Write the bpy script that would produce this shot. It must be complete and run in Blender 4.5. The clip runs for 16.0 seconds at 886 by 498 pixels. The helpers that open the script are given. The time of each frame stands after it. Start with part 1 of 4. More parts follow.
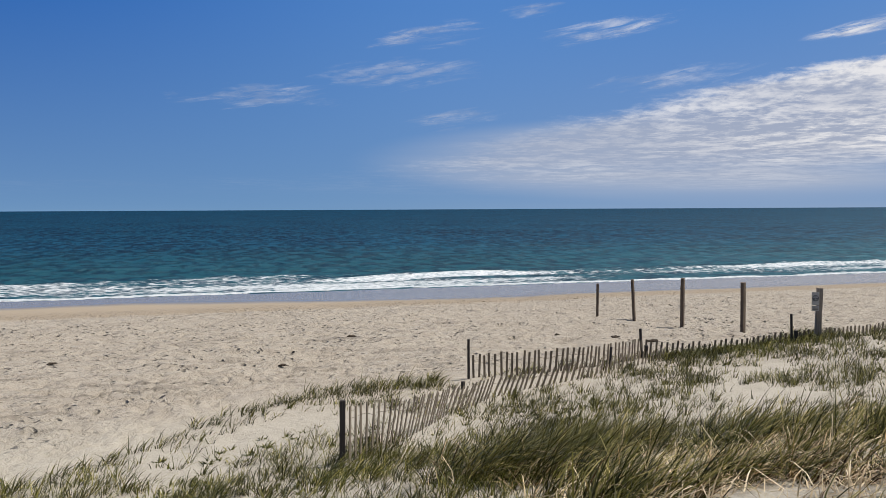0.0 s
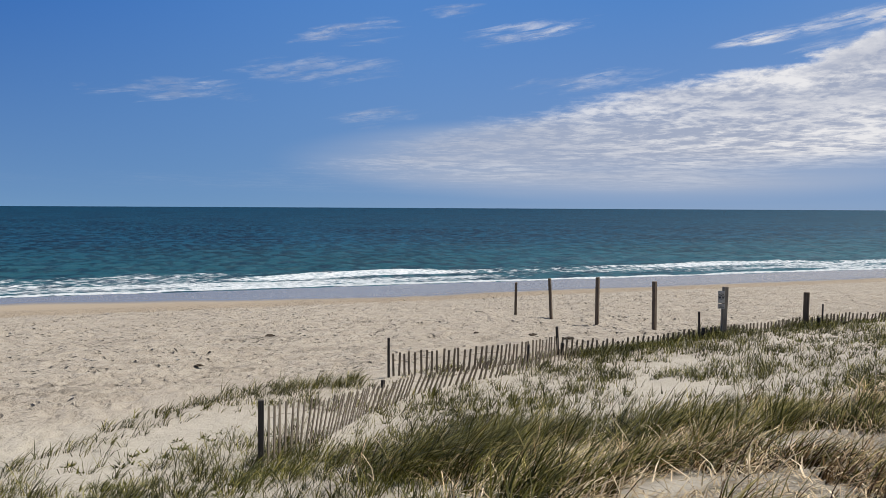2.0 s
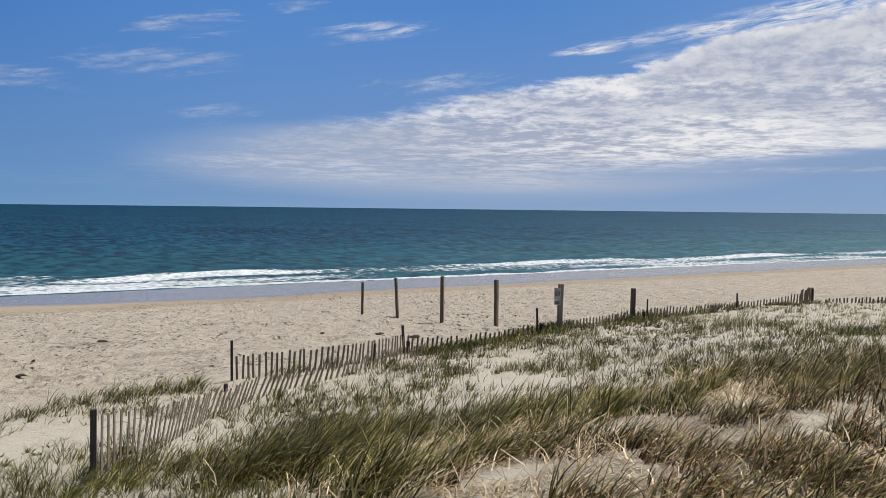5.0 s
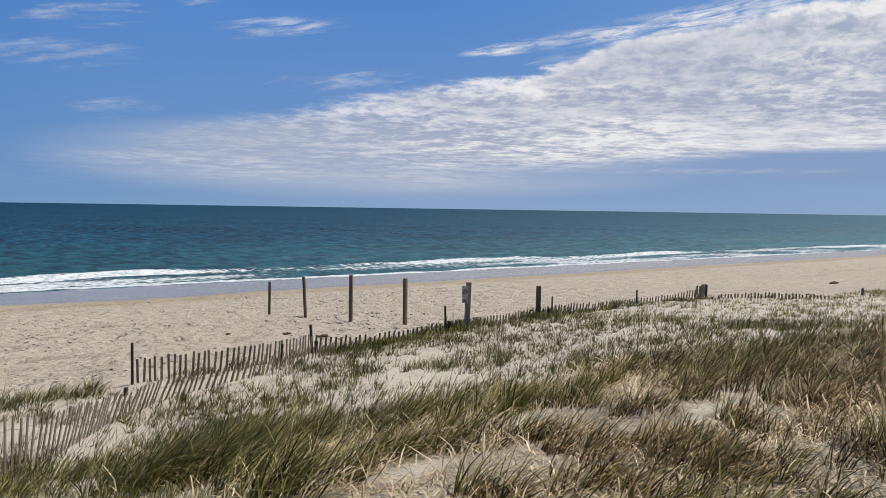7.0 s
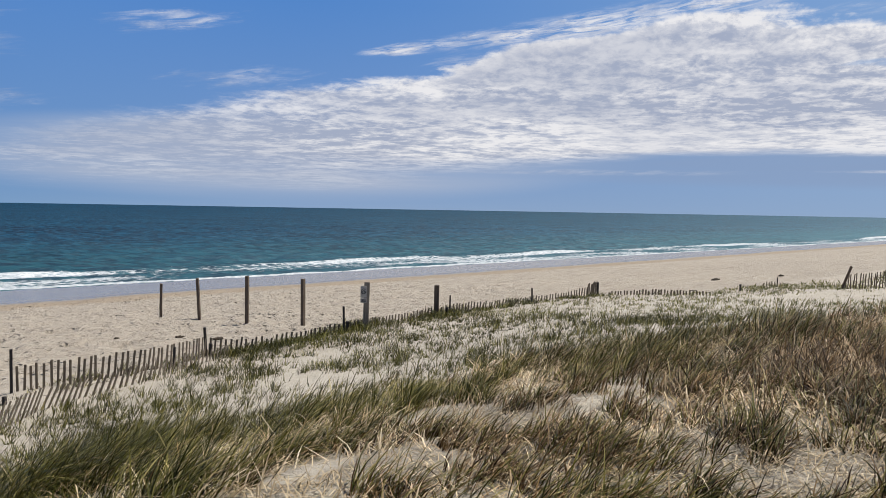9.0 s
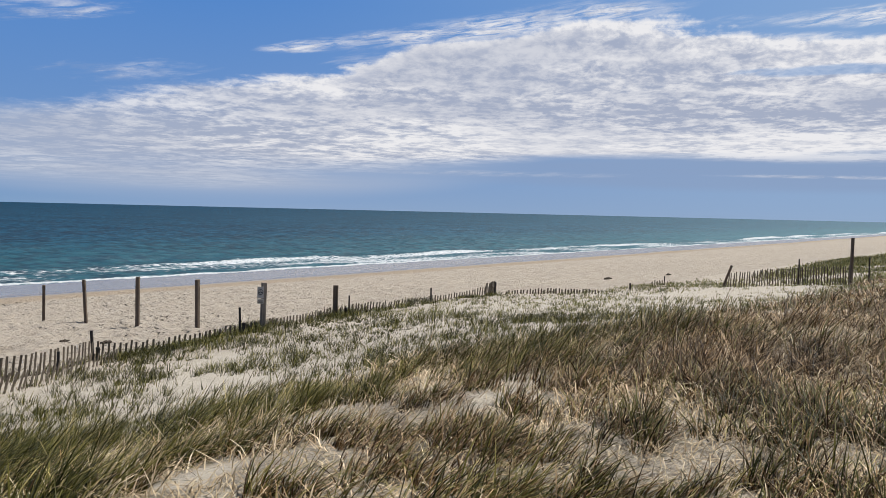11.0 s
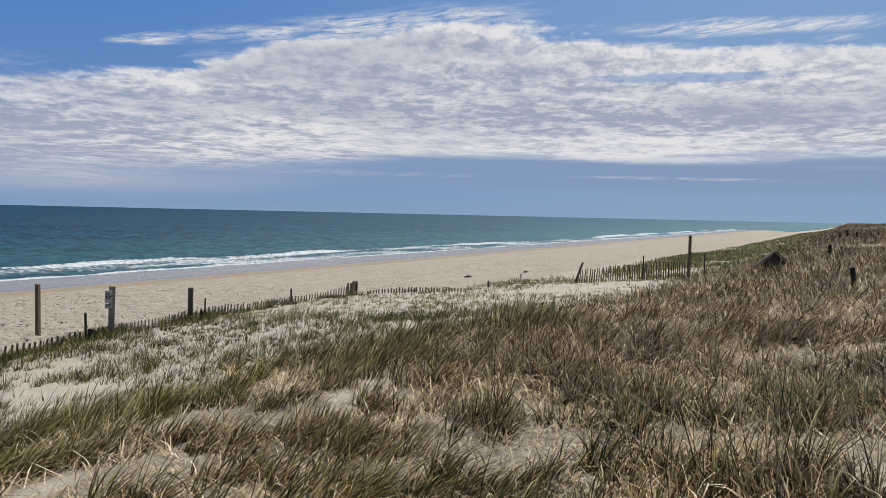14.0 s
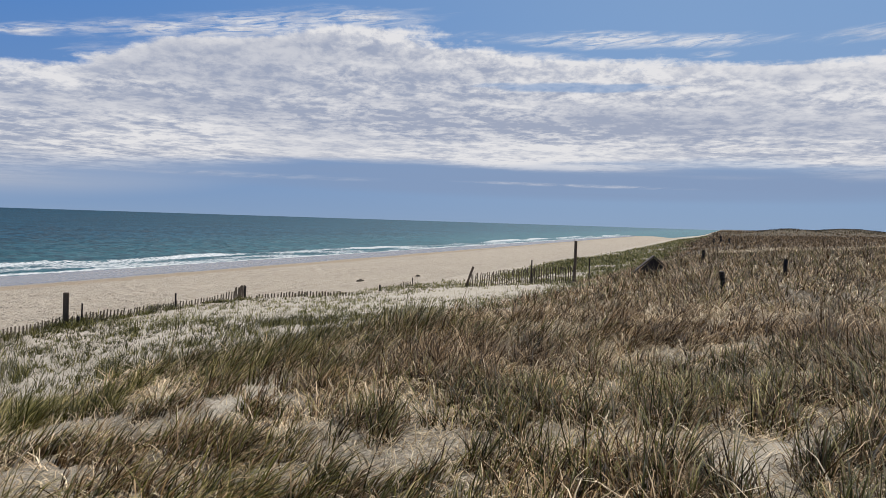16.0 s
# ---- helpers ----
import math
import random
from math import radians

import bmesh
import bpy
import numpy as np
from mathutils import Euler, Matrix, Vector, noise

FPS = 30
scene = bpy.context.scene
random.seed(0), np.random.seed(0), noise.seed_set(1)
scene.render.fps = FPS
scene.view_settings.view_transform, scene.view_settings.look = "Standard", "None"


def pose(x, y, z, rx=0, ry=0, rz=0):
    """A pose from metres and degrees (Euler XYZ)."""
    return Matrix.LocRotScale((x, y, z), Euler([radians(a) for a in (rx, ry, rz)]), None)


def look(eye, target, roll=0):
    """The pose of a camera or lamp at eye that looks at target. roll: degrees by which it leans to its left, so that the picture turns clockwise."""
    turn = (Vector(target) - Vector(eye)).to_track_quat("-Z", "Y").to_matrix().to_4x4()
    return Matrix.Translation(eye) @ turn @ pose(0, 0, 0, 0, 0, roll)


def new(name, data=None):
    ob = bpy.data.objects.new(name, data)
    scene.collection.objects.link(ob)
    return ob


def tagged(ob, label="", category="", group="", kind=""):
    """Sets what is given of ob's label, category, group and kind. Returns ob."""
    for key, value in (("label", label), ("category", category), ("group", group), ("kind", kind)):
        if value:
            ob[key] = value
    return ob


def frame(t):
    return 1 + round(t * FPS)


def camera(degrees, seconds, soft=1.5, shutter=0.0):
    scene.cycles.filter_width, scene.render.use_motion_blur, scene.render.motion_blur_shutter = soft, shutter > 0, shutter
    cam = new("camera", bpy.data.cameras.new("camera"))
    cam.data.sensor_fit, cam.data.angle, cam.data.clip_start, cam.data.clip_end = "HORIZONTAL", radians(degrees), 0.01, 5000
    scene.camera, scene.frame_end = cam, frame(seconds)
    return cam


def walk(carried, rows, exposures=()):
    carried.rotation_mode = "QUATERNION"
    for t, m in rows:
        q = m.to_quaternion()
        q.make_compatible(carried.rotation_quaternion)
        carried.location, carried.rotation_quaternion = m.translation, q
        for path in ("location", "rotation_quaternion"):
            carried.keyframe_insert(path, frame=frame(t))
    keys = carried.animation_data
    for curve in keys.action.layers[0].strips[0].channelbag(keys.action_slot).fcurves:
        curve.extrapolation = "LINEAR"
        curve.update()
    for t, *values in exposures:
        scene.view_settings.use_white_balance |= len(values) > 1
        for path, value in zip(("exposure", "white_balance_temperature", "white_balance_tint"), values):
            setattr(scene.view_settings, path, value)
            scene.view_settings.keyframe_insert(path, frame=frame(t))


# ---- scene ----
# World: x runs along the shore, y out to sea, z up from the mean sea level. The camera stands on the dune.
LENS = 57.8
EYE_Z, ARM = 4.53, 0.25
cam = camera(LENS, 16.0, soft=0.7)
# seconds, heading (clockwise from straight out to sea), pitch, roll
ROWS = [
    (0.0, 16.26, -2.88, -0.27),
    (0.5, 18.24, -2.92, -0.09),
    (1.0, 19.15, -2.93, 0.06),
    (1.5, 20.20, -2.96, 0.19),
    (2.0, 21.95, -2.97, 0.30),
    (2.5, 24.19, -2.99, 0.40),
    (3.0, 26.17, -2.99, 0.54),
    (3.5, 27.05, -2.96, 0.47),
    (4.0, 29.33, -2.93, 0.51),
    (6.5, 37.12, -2.93, 0.82),
    (7.0, 39.32, -2.92, 0.86),
    (7.5, 41.21, -2.87, 0.93),
    (8.0, 42.99, -2.88, 0.99),
    (8.5, 44.44, -2.86, 0.95),
    (9.0, 46.48, -2.83, 0.98),
    (11.5, 54.96, -2.66, 1.42),
    (12.0, 56.34, -2.63, 1.43),
    (12.5, 58.01, -2.60, 1.25),
    (13.0, 59.74, -2.57, 1.20),
    (13.5, 60.82, -2.55, 1.15),
    (14.0, 63.30, -2.51, 1.27),
    (14.5, 65.65, -2.43, 1.42),
    (15.0, 67.32, -2.35, 1.62),
    (15.5, 69.30, -2.19, 1.73),
    (16.0, 70.88, -2.02, 1.81),
]


def stand(t, heading, pitch, roll):
    """The phone at arm's length; the feet shift back a little as the body turns."""
    a, p = radians(heading), radians(pitch)
    eye = Vector((ARM * math.sin(a) - 0.379 * t / 16, ARM * math.cos(a) - 0.394 * t / 16, EYE_Z + 0.06 * t / 16))
    way = Vector((math.sin(a) * math.cos(p), math.cos(a) * math.cos(p), math.sin(p)))
    return look(eye, eye + way, roll)


walk(cam, [(t, stand(t, h, p, r)) for t, h, p, r in ROWS], [(0.0, 0.03), (4.0, 0.06), (9.0, 0.08), (12.5, 0.10), (13.2, -0.06), (16.0, -0.04)])


# ---------------------------------------------------------------- light
SUN_HEADING, SUN_HEIGHT = 108.0, 61.0
sun_way = Vector((math.sin(radians(SUN_HEADING)) * math.cos(radians(SUN_HEIGHT)),
                  math.cos(radians(SUN_HEADING)) * math.cos(radians(SUN_HEIGHT)), math.sin(radians(SUN_HEIGHT))))
sun = new("sun", bpy.data.lights.new("sun", "SUN"))
sun.data.energy, sun.data.angle, sun.data.color = 5.0, radians(0.55), (1.0, 0.955, 0.88)
sun.matrix_world = look(sun_way * 200, (0, 0, 0))


class Nodes:
    """A short hand for node trees."""

    def __init__(self, tree):
        self.tree = tree
        tree.nodes.clear()

    def add(self, kind, **given):
        node = self.tree.nodes.new(kind)
        for key, value in given.items():
            if key in node.inputs:
                self.put(node.inputs[key], value)
        return node

    def put(self, socket, value):
        if isinstance(value, bpy.types.NodeSocket):
            self.tree.links.new(value, socket)
        else:
            socket.default_value = value

    def math(self, op, a, b=0.0, c=0.0, clamp=False):
        node = self.tree.nodes.new("ShaderNodeMath")
        node.operation, node.use_clamp = op, clamp
        for socket, value in zip(node.inputs, (a, b, c)):
            self.put(socket, value)
        return node.outputs[0]

    def ramp(self, value, low, high, to_low=0.0, to_high=1.0):
        node = self.tree.nodes.new("ShaderNodeMapRange")
        node.interpolation_type, node.clamp = "SMOOTHSTEP", True
        for socket, given in zip(node.inputs, (value, low, high, to_low, to_high)):
            self.put(socket, given)
        return node.outputs[0]

    def mix(self, factor, a, b):
        node = self.tree.nodes.new("ShaderNodeMix")
        node.data_type, node.clamp_factor = "RGBA", True
        self.put(node.inputs[0], factor)
        self.put(node.inputs[6], a)
        self.put(node.inputs[7], b)
        return node.outputs[2]

    def join(self, x, y, z=0.0):
        node = self.tree.nodes.new("ShaderNodeCombineXYZ")
        for socket, value in zip(node.inputs, (x, y, z)):
            self.put(socket, value)
        return node.outputs[0]

    def noise(self, vector, scale, detail=4.0, rough=0.55, skew=0.0):
        node = self.tree.nodes.new("ShaderNodeTexNoise")
        for key, value in (("Vector", vector), ("Scale", scale), ("Detail", detail), ("Roughness", rough), ("Distortion", skew)):
            self.put(node.inputs[key], value)
        return node.outputs[0]

    def scaled(self, vector, x, y, z):
        node = self.tree.nodes.new("ShaderNodeVectorMath")
        node.operation = "MULTIPLY"
        self.put(node.inputs[0], vector)
        node.inputs[1].default_value = (x, y, z)
        return node.outputs[0]


def col(r, g, b):
    """A linear colour from 0..255 display values."""
    return tuple(((v / 255 + 0.055) / 1.055) ** 2.4 if v > 10 else v / 3294 for v in (r, g, b)) + (1.0,)


# ---------------------------------------------------------------- sky with clouds
world = bpy.data.worlds.new("sky")
scene.world = world
world.use_nodes = True
n = Nodes(world.node_tree)
sky = n.add("ShaderNodeTexSky")
sky.sky_type, sky.sun_disc = "NISHITA", False
sky.sun_elevation, sky.sun_rotation = radians(SUN_HEIGHT), radians(SUN_HEADING)
sky.air_density, sky.dust_density, sky.ozone_density, sky.altitude = 1.0, 0.6, 2.5, 5
way = n.add("ShaderNodeTexCoord").outputs["Generated"]
split = n.add("ShaderNodeSeparateXYZ", Vector=way)
wx, wy, wz = split.outputs
high = n.math("MULTIPLY", n.math("ARCSINE", wz), 180 / math.pi)
turn = n.math("MULTIPLY", n.math("ARCTAN2", wx, wy), 180 / math.pi)
# the cloud sheet lies flat, far overhead
lift = n.math("ADD", n.math("MAXIMUM", wz, 0.0), 0.045)
sheet = n.join(n.math("DIVIDE", wx, lift), n.math("DIVIDE", wy, lift))
dome = n.join(n.math("MULTIPLY", turn, 0.1), n.math("MULTIPLY", high, 0.1))
big = n.noise(n.scaled(dome, 0.5, 1.4, 1), 1.0, 3)
puffs = n.noise(n.join(n.math("MULTIPLY", turn, 0.45), n.math("DIVIDE", 2.7, lift)), 1.0, 8, 0.63, 0.35)
bands = n.noise(n.scaled(dome, 0.6, 7.0, 1), 1.0, 6, 0.55, 0.2)
ripples = n.noise(n.join(n.math("MULTIPLY", turn, 1.3), n.math("DIVIDE", 9.0, lift)), 1.0, 5, 0.6, 0.25)
strata = n.noise(n.scaled(dome, 0.22, 5.0, 1), 1.0, 4, 0.5, 0.1)
slant = n.join(n.math("MULTIPLY", turn, 0.16), n.math("SUBTRACT", n.math("MULTIPLY", high, 1.1), n.math("MULTIPLY", turn, 0.16)))
ripple = n.noise(slant, 1.2, 8, 0.62, 0.5)


def about(value, share):
    return n.math("MULTIPLY", n.math("SUBTRACT", value, 0.5), share)


def total(*values):
    result = values[0]
    for value in values[1:]:
        result = n.math("ADD", result, value)
    return result


def oval(heading, height, wide, tall, slope=0.0):
    """How far a direction lies from an oval in the sky: 1 on its rim."""
    across = n.math("SUBTRACT", turn, heading)
    up = n.math("SUBTRACT", n.math("SUBTRACT", high, height), n.math("MULTIPLY", across, slope))
    return n.math("ADD", n.math("POWER", n.math("DIVIDE", across, wide), 2.0), n.math("POWER", n.math("DIVIDE", up, tall), 2.0))


# the bank: its top climbs with the heading to a crown and drops again, its foot stays low over the sea
top = total(n.ramp(turn, 0, 44, 2.2, 9.0), n.ramp(turn, 44, 54, 0.0, 3.2), n.ramp(turn, 54, 64, 0.0, 1.4), n.ramp(turn, 62, 84, 0.0, -2.3))
edge = total(top, about(big, 1.4), about(bands, 2.8), about(puffs, 0.8), about(ripples, 0.8))
depth = n.math("SUBTRACT", edge, high)
bank = n.ramp(depth, -0.15, n.ramp(turn, 10, 48, 2.6, 0.6))
wedge = n.ramp(total(oval(43.5, 10.3, 6.5, 0.55, 0.10), about(ripple, 2.5)), 0.4, 1.3, 0.85, 0.0)
hole = n.ramp(total(oval(80.0, 9.5, 7.0, 0.35), about(ripple, 3.0)), 0.2, 1.3, 0.7, 0.0)
foot_from = n.ramp(turn, 34, 66, 0.7, 3.6)
foot = n.ramp(n.math("SUBTRACT", total(high, about(bands, n.ramp(turn, 30, 56, 2.0, 1.4)), about(strata, 2.2)), foot_from), 0.0, n.ramp(turn, 28, 64, 3.2, 1.0))
texture = total(n.math("MULTIPLY", puffs, 0.50), n.math("MULTIPLY", bands, 0.24), n.math("MULTIPLY", ripples, 0.26))
veil = n.ramp(turn, 6, 42, 0.36, 0.92)
close = n.math("ADD", veil, n.math("MULTIPLY", n.ramp(texture, 0.36, 0.60), n.math("SUBTRACT", 1.0, veil)))
body = n.math("MULTIPLY", n.math("MULTIPLY", bank, close), foot)
body = n.math("MULTIPLY", body, n.ramp(turn, 8, 50, 0.42, 1.0))
body = n.math("MULTIPLY", body, n.math("MULTIPLY", n.math("SUBTRACT", 1.0, wedge), n.math("SUBTRACT", 1.0, hole)))
cover = n.math("MINIMUM", body, 0.97)
fibres = n.noise(n.join(n.math("MULTIPLY", turn, 0.45), n.math("SUBTRACT", n.math("MULTIPLY", high, 3.4), n.math("MULTIPLY", turn, 0.4))), 1.0, 8, 0.62, 0.8)
# wisps: heading, height, half width, half height, strength, slope, raggedness
for a, h, w, t, s, k, r in ((15.6, 12.0, 3.4, 0.7, 0.55, 0.11, 8.0), (3.6, 7.8, 4.6, 0.7, 0.40, 0.04, 8.0), (13.2, 9.5, 4.6, 0.9, 0.36, 0.02, 8.0), (28.0, 12.1, 4.0, 0.65, 0.6, 0.11, 8.0),
                            (43.0, 11.0, 2.6, 0.4, 1.0, 0.10, 4.5), (57.0, 12.7, 11.5, 0.95, 1.2, 0.12, 3.0), (63.0, 13.6, 6.5, 0.85, 1.15, 0.05, 2.2), (56.0, 11.3, 9.0, 0.7, 1.0, 0.10, 4.0), (17.2, 6.3, 3.0, 0.7, 0.4, 0.11, 7.0), (32.0, 8.6, 4.6, 0.7, 0.4, 0.05, 7.0), (22.4, 13.6, 1.8, 0.4, 0.45, 0.1, 7.0),
                            (83.0, 12.6, 10.0, 0.6, 1.15, -0.02, 3.5), (75.5, 11.7, 6.0, 0.35, 0.9, -0.04, 3.0), (104.0, 12.4, 8.0, 0.7, 0.9, 0.0, 3.5), (89.0, 11.6, 1.6, 0.25, 0.8, 0.0, 2.5),
                            (80.0, 2.75, 8.0, 0.13, 0.75, -0.01, 1.5), (57.0, 2.75, 10.0, 0.22, 0.35, 0.0, 2.5)):
    far = n.math("ADD", oval(a, h, w, t, k), about(ripple, r))
    wisp = n.math("MULTIPLY", n.ramp(far, -0.9, 1.5, 0.95 * s, 0.0), n.ramp(fibres, 0.32, 0.60))
    cover = n.math("MAXIMUM", cover, wisp)
cover = n.math("MINIMUM", cover, 0.97)
glow = n.ramp(texture, 0.38, 0.62, -0.12, 1.08)
glow = n.math("MULTIPLY", glow, n.ramp(n.noise(n.scaled(dome, 0.45, 3.4, 1), 1.0, 3), 0.36, 0.60, 0.5, 1.1))
rim = n.math("MULTIPLY", n.ramp(depth, 0.0, 1.6, 0.5, 0.0), n.ramp(turn, 22, 50, 0.25, 1.0))
# a bright smooth band low in the bank, a dull mottled one over it
shelf = n.math("MULTIPLY", n.ramp(oval(70.0, 4.7, 28.0, 1.0, -0.012), 0.4, 1.2, 0.32, 0.0), n.ramp(strata, 0.36, 0.5, 0.4, 1.0))
bright = n.math("ADD", n.ramp(turn, 20, 50, -0.22, 0.0), n.ramp(turn, 62, 85, 0.0, 0.10))
dull = n.math("MULTIPLY", n.ramp(oval(76.0, 7.0, 24.0, 1.4, -0.01), 0.1, 1.1, -0.42, 0.0), n.ramp(bands, 0.3, 0.6, 1.0, 0.6))
glow = total(glow, rim, bright, dull, shelf)
STRENGTH = 0.085
tint = lambda r, g, b: tuple(v / STRENGTH for v in col(r, g, b)[:3]) + (1.0,)
white = n.mix(glow, tint(162, 170, 190), tint(231, 230, 232))
# clear air: pale over the sea, deepening upwards, and paler towards the sun
low = n.mix(n.ramp(turn, 0, 45), tint(110, 148, 188), tint(136, 161, 194))
low = n.mix(n.ramp(turn, 55, 85), low, tint(142, 166, 197))
deep = n.mix(n.ramp(turn, -18, 22), tint(48, 102, 176), tint(82, 131, 196))
deep = n.mix(n.ramp(turn, 34, 90), deep, tint(128, 162, 206))
clear = n.mix(n.math("POWER", n.math("DIVIDE", n.math("MAXIMUM", high, 0.0), 14.0, clamp=True), 0.66), low, deep)
# the thin slate-blue layer under the bank
slate = n.math("MULTIPLY", n.ramp(oval(80.0, 3.0, 36.0, 1.5), 0.3, 1.0, 0.8, 0.0), n.ramp(strata, 0.3, 0.62, 0.6, 1.0))
clear = n.mix(slate, clear, tint(134, 154, 187))
# pale haze under the thin end of the bank
haze = n.math("MULTIPLY", n.ramp(oval(35.0, 3.4, 26.0, 3.3), 0.2, 1.0, 0.95, 0.0), n.ramp(strata, 0.32, 0.60, 0.55, 1.0))
clear = n.mix(haze, clear, tint(163, 176, 199))
dome_sky = n.add("ShaderNodeVectorMath")
dome_sky.operation = "SCALE"
n.put(dome_sky.inputs[0], sky.outputs[0])
n.put(dome_sky.inputs["Scale"], 0.45)
clear = n.mix(n.ramp(high, 13, 40), clear, dome_sky.outputs[0])
shown = n.mix(cover, clear, white)
ground_glow = n.mix(n.ramp(high, -1.5, -0.3), (1.2, 1.6, 2.0, 1), shown)
out = n.add("ShaderNodeOutputWorld")
back = n.add("ShaderNodeBackground", Color=ground_glow, Strength=STRENGTH)
n.tree.links.new(back.outputs[0], out.inputs[0])


# ---------------------------------------------------------------- materials
def material(name):
    m = bpy.data.materials.new(name)
    m.use_nodes = True
    n = Nodes(m.node_tree)
    place = n.add("ShaderNodeTexCoord").outputs["Object"]
    shader = n.add("ShaderNodeBsdfPrincipled")
    out = n.add("ShaderNodeOutputMaterial")
    n.tree.links.new(shader.outputs[0], out.inputs[0])
    return m, n, place, shader, out


def bump(n, shader, height, strength, distance):
    node = n.add("ShaderNodeBump", Height=height, Strength=strength, Distance=distance)
    n.tree.links.new(node.outputs[0], shader.inputs["Normal"])


def sand_material():
    m, n, place, shader, out = material("sand")
    x, y, z = n.add("ShaderNodeSeparateXYZ", Vector=place).outputs
    wide = n.noise(place, 0.12, 4)
    mid = n.noise(n.scaled(place, 1.0, 1.6, 1), 1.7, 5, 0.6)
    fine = n.noise(place, 30.0, 4, 0.7)
    grains = n.noise(place, 260.0, 2, 0.7)
    dry = n.mix(n.ramp(mid, 0.3, 0.7), (0.380, 0.332, 0.274, 1), (0.470, 0.418, 0.352, 1))
    dry = n.mix(n.ramp(wide, 0.35, 0.7, 0, 0.6), dry, (0.395, 0.348, 0.292, 1))
    dry = n.mix(n.ramp(fine, 0.42, 0.75, 0, 0.45), dry, (0.32, 0.27, 0.21, 1))
    dry = n.mix(n.ramp(grains, 0.5, 0.8, 0, 0.35), dry, (0.22, 0.18, 0.14, 1))
    dry = n.mix(n.ramp(n.math("ADD", n.math("ADD", y, n.ramp(x, 18.5, 23.0, 0.0, 3.2)), n.math("MULTIPLY", wide, 2.0)), 12.0, 15.5, 0.36, 0.0), dry, (0.50, 0.475, 0.405, 1))
    seaward = n.math("ADD", n.math("ADD", y, n.ramp(x, 18.5, 23.0, 0.0, 3.2)), n.ramp(x, -6.5, 1.5, 6.5, 0.0))
    # bits of weed and shell strewn over the beach
    bits = n.noise(n.scaled(place, 1.0, 2.2, 1), 6.5, 3, 0.7)
    dry = n.mix(n.math("MULTIPLY", n.ramp(bits, 0.63, 0.70, 0, 0.75), n.ramp(seaward, 13, 16)), dry, (0.11, 0.09, 0.065, 1))
    # trodden ruts along the beach: the shade in them put into the sand's colour
    rut_shade = n.noise(n.scaled(place, 0.35, 1.7, 1), 1.3, 6, 0.7, 0.6)
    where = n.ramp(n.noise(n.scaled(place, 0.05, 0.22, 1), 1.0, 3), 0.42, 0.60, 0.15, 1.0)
    dry = n.mix(n.math("MULTIPLY", n.math("MULTIPLY", n.math("MULTIPLY", n.ramp(rut_shade, 0.53, 0.64, 0, 0.65), n.ramp(x, 6, 20, 1.0, 0.5)), where), n.ramp(seaward, 14, 17)), dry, (0.19, 0.165, 0.135, 1))
    # dead litter between the stems, toned darker to carry the shade there
    litter_shade = n.add("ShaderNodeAttribute")
    litter_shade.attribute_name = "litter_shade"
    mat = n.math("MULTIPLY", litter_shade.outputs["Fac"], n.ramp(n.noise(n.scaled(place, 0.5, 1.2, 1), 22.0, 5, 0.7, 1.5), 0.30, 0.62))
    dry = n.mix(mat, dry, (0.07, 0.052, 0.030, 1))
    # damp towards the water, in a wavy band along the shore
    rim = n.math("ADD", y, n.math("MULTIPLY", n.math("SUBTRACT", n.noise(n.scaled(place, 1, 0.3, 1), 0.08, 3), 0.5), 5.0))
    damp = n.ramp(rim, 30.2, 33.2)
    wet = n.ramp(rim, n.ramp(x, -6, 14, 38.5, 34.8), n.ramp(x, -6, 14, 40.8, 36.6))
    tone = n.mix(n.math("MULTIPLY", damp, 0.9), dry, (0.345, 0.282, 0.210, 1))
    tone = n.mix(wet, tone, (0.225, 0.203, 0.178, 1))
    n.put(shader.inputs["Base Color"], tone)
    n.put(shader.inputs["Roughness"], n.math("SUBTRACT", 0.95, n.math("MULTIPLY", wet, 0.70)))
    n.put(shader.inputs["Specular IOR Level"], n.math("ADD", 0.15, n.math("MULTIPLY", wet, 0.35)))
    trodden = n.noise(n.scaled(place, 0.7, 1.2, 1), 0.22, 4, 0.6)
    pits = n.add("ShaderNodeTexVoronoi", Vector=n.scaled(place, 1.0, 1.5, 0.0), Scale=4.6)
    relief = n.math("ADD", n.math("MULTIPLY", n.noise(place, 5.0, 5, 0.65), 1.0), n.math("MULTIPLY", fine, 0.25))
    relief = n.math("ADD", relief, n.math("MULTIPLY", n.ramp(pits.outputs[0], 0.05, 0.35), n.math("MULTIPLY", n.math("MULTIPLY", n.ramp(seaward, 13, 16, 0.0, 1.3), n.ramp(x, 15, 28, 1.0, 0.3)), n.ramp(trodden, 0.38, 0.62, 0.25, 1.0))))
    blown = n.noise(n.scaled(place, 0.22, 2.0, 1), 1.1, 6, 0.66, 0.4)
    relief = n.math("ADD", relief, n.math("MULTIPLY", blown, n.ramp(x, 10, 24, 0.2, 1.3)))
    relief = n.math("MULTIPLY", relief, n.ramp(seaward, 12.5, 15.5, 0.5, 1.0))
    relief = n.math("MULTIPLY", relief, n.ramp(rim, 33.0, 39.0, 1.0, 0.02))
    bump(n, shader, relief, 1.0, 0.11)
    return m


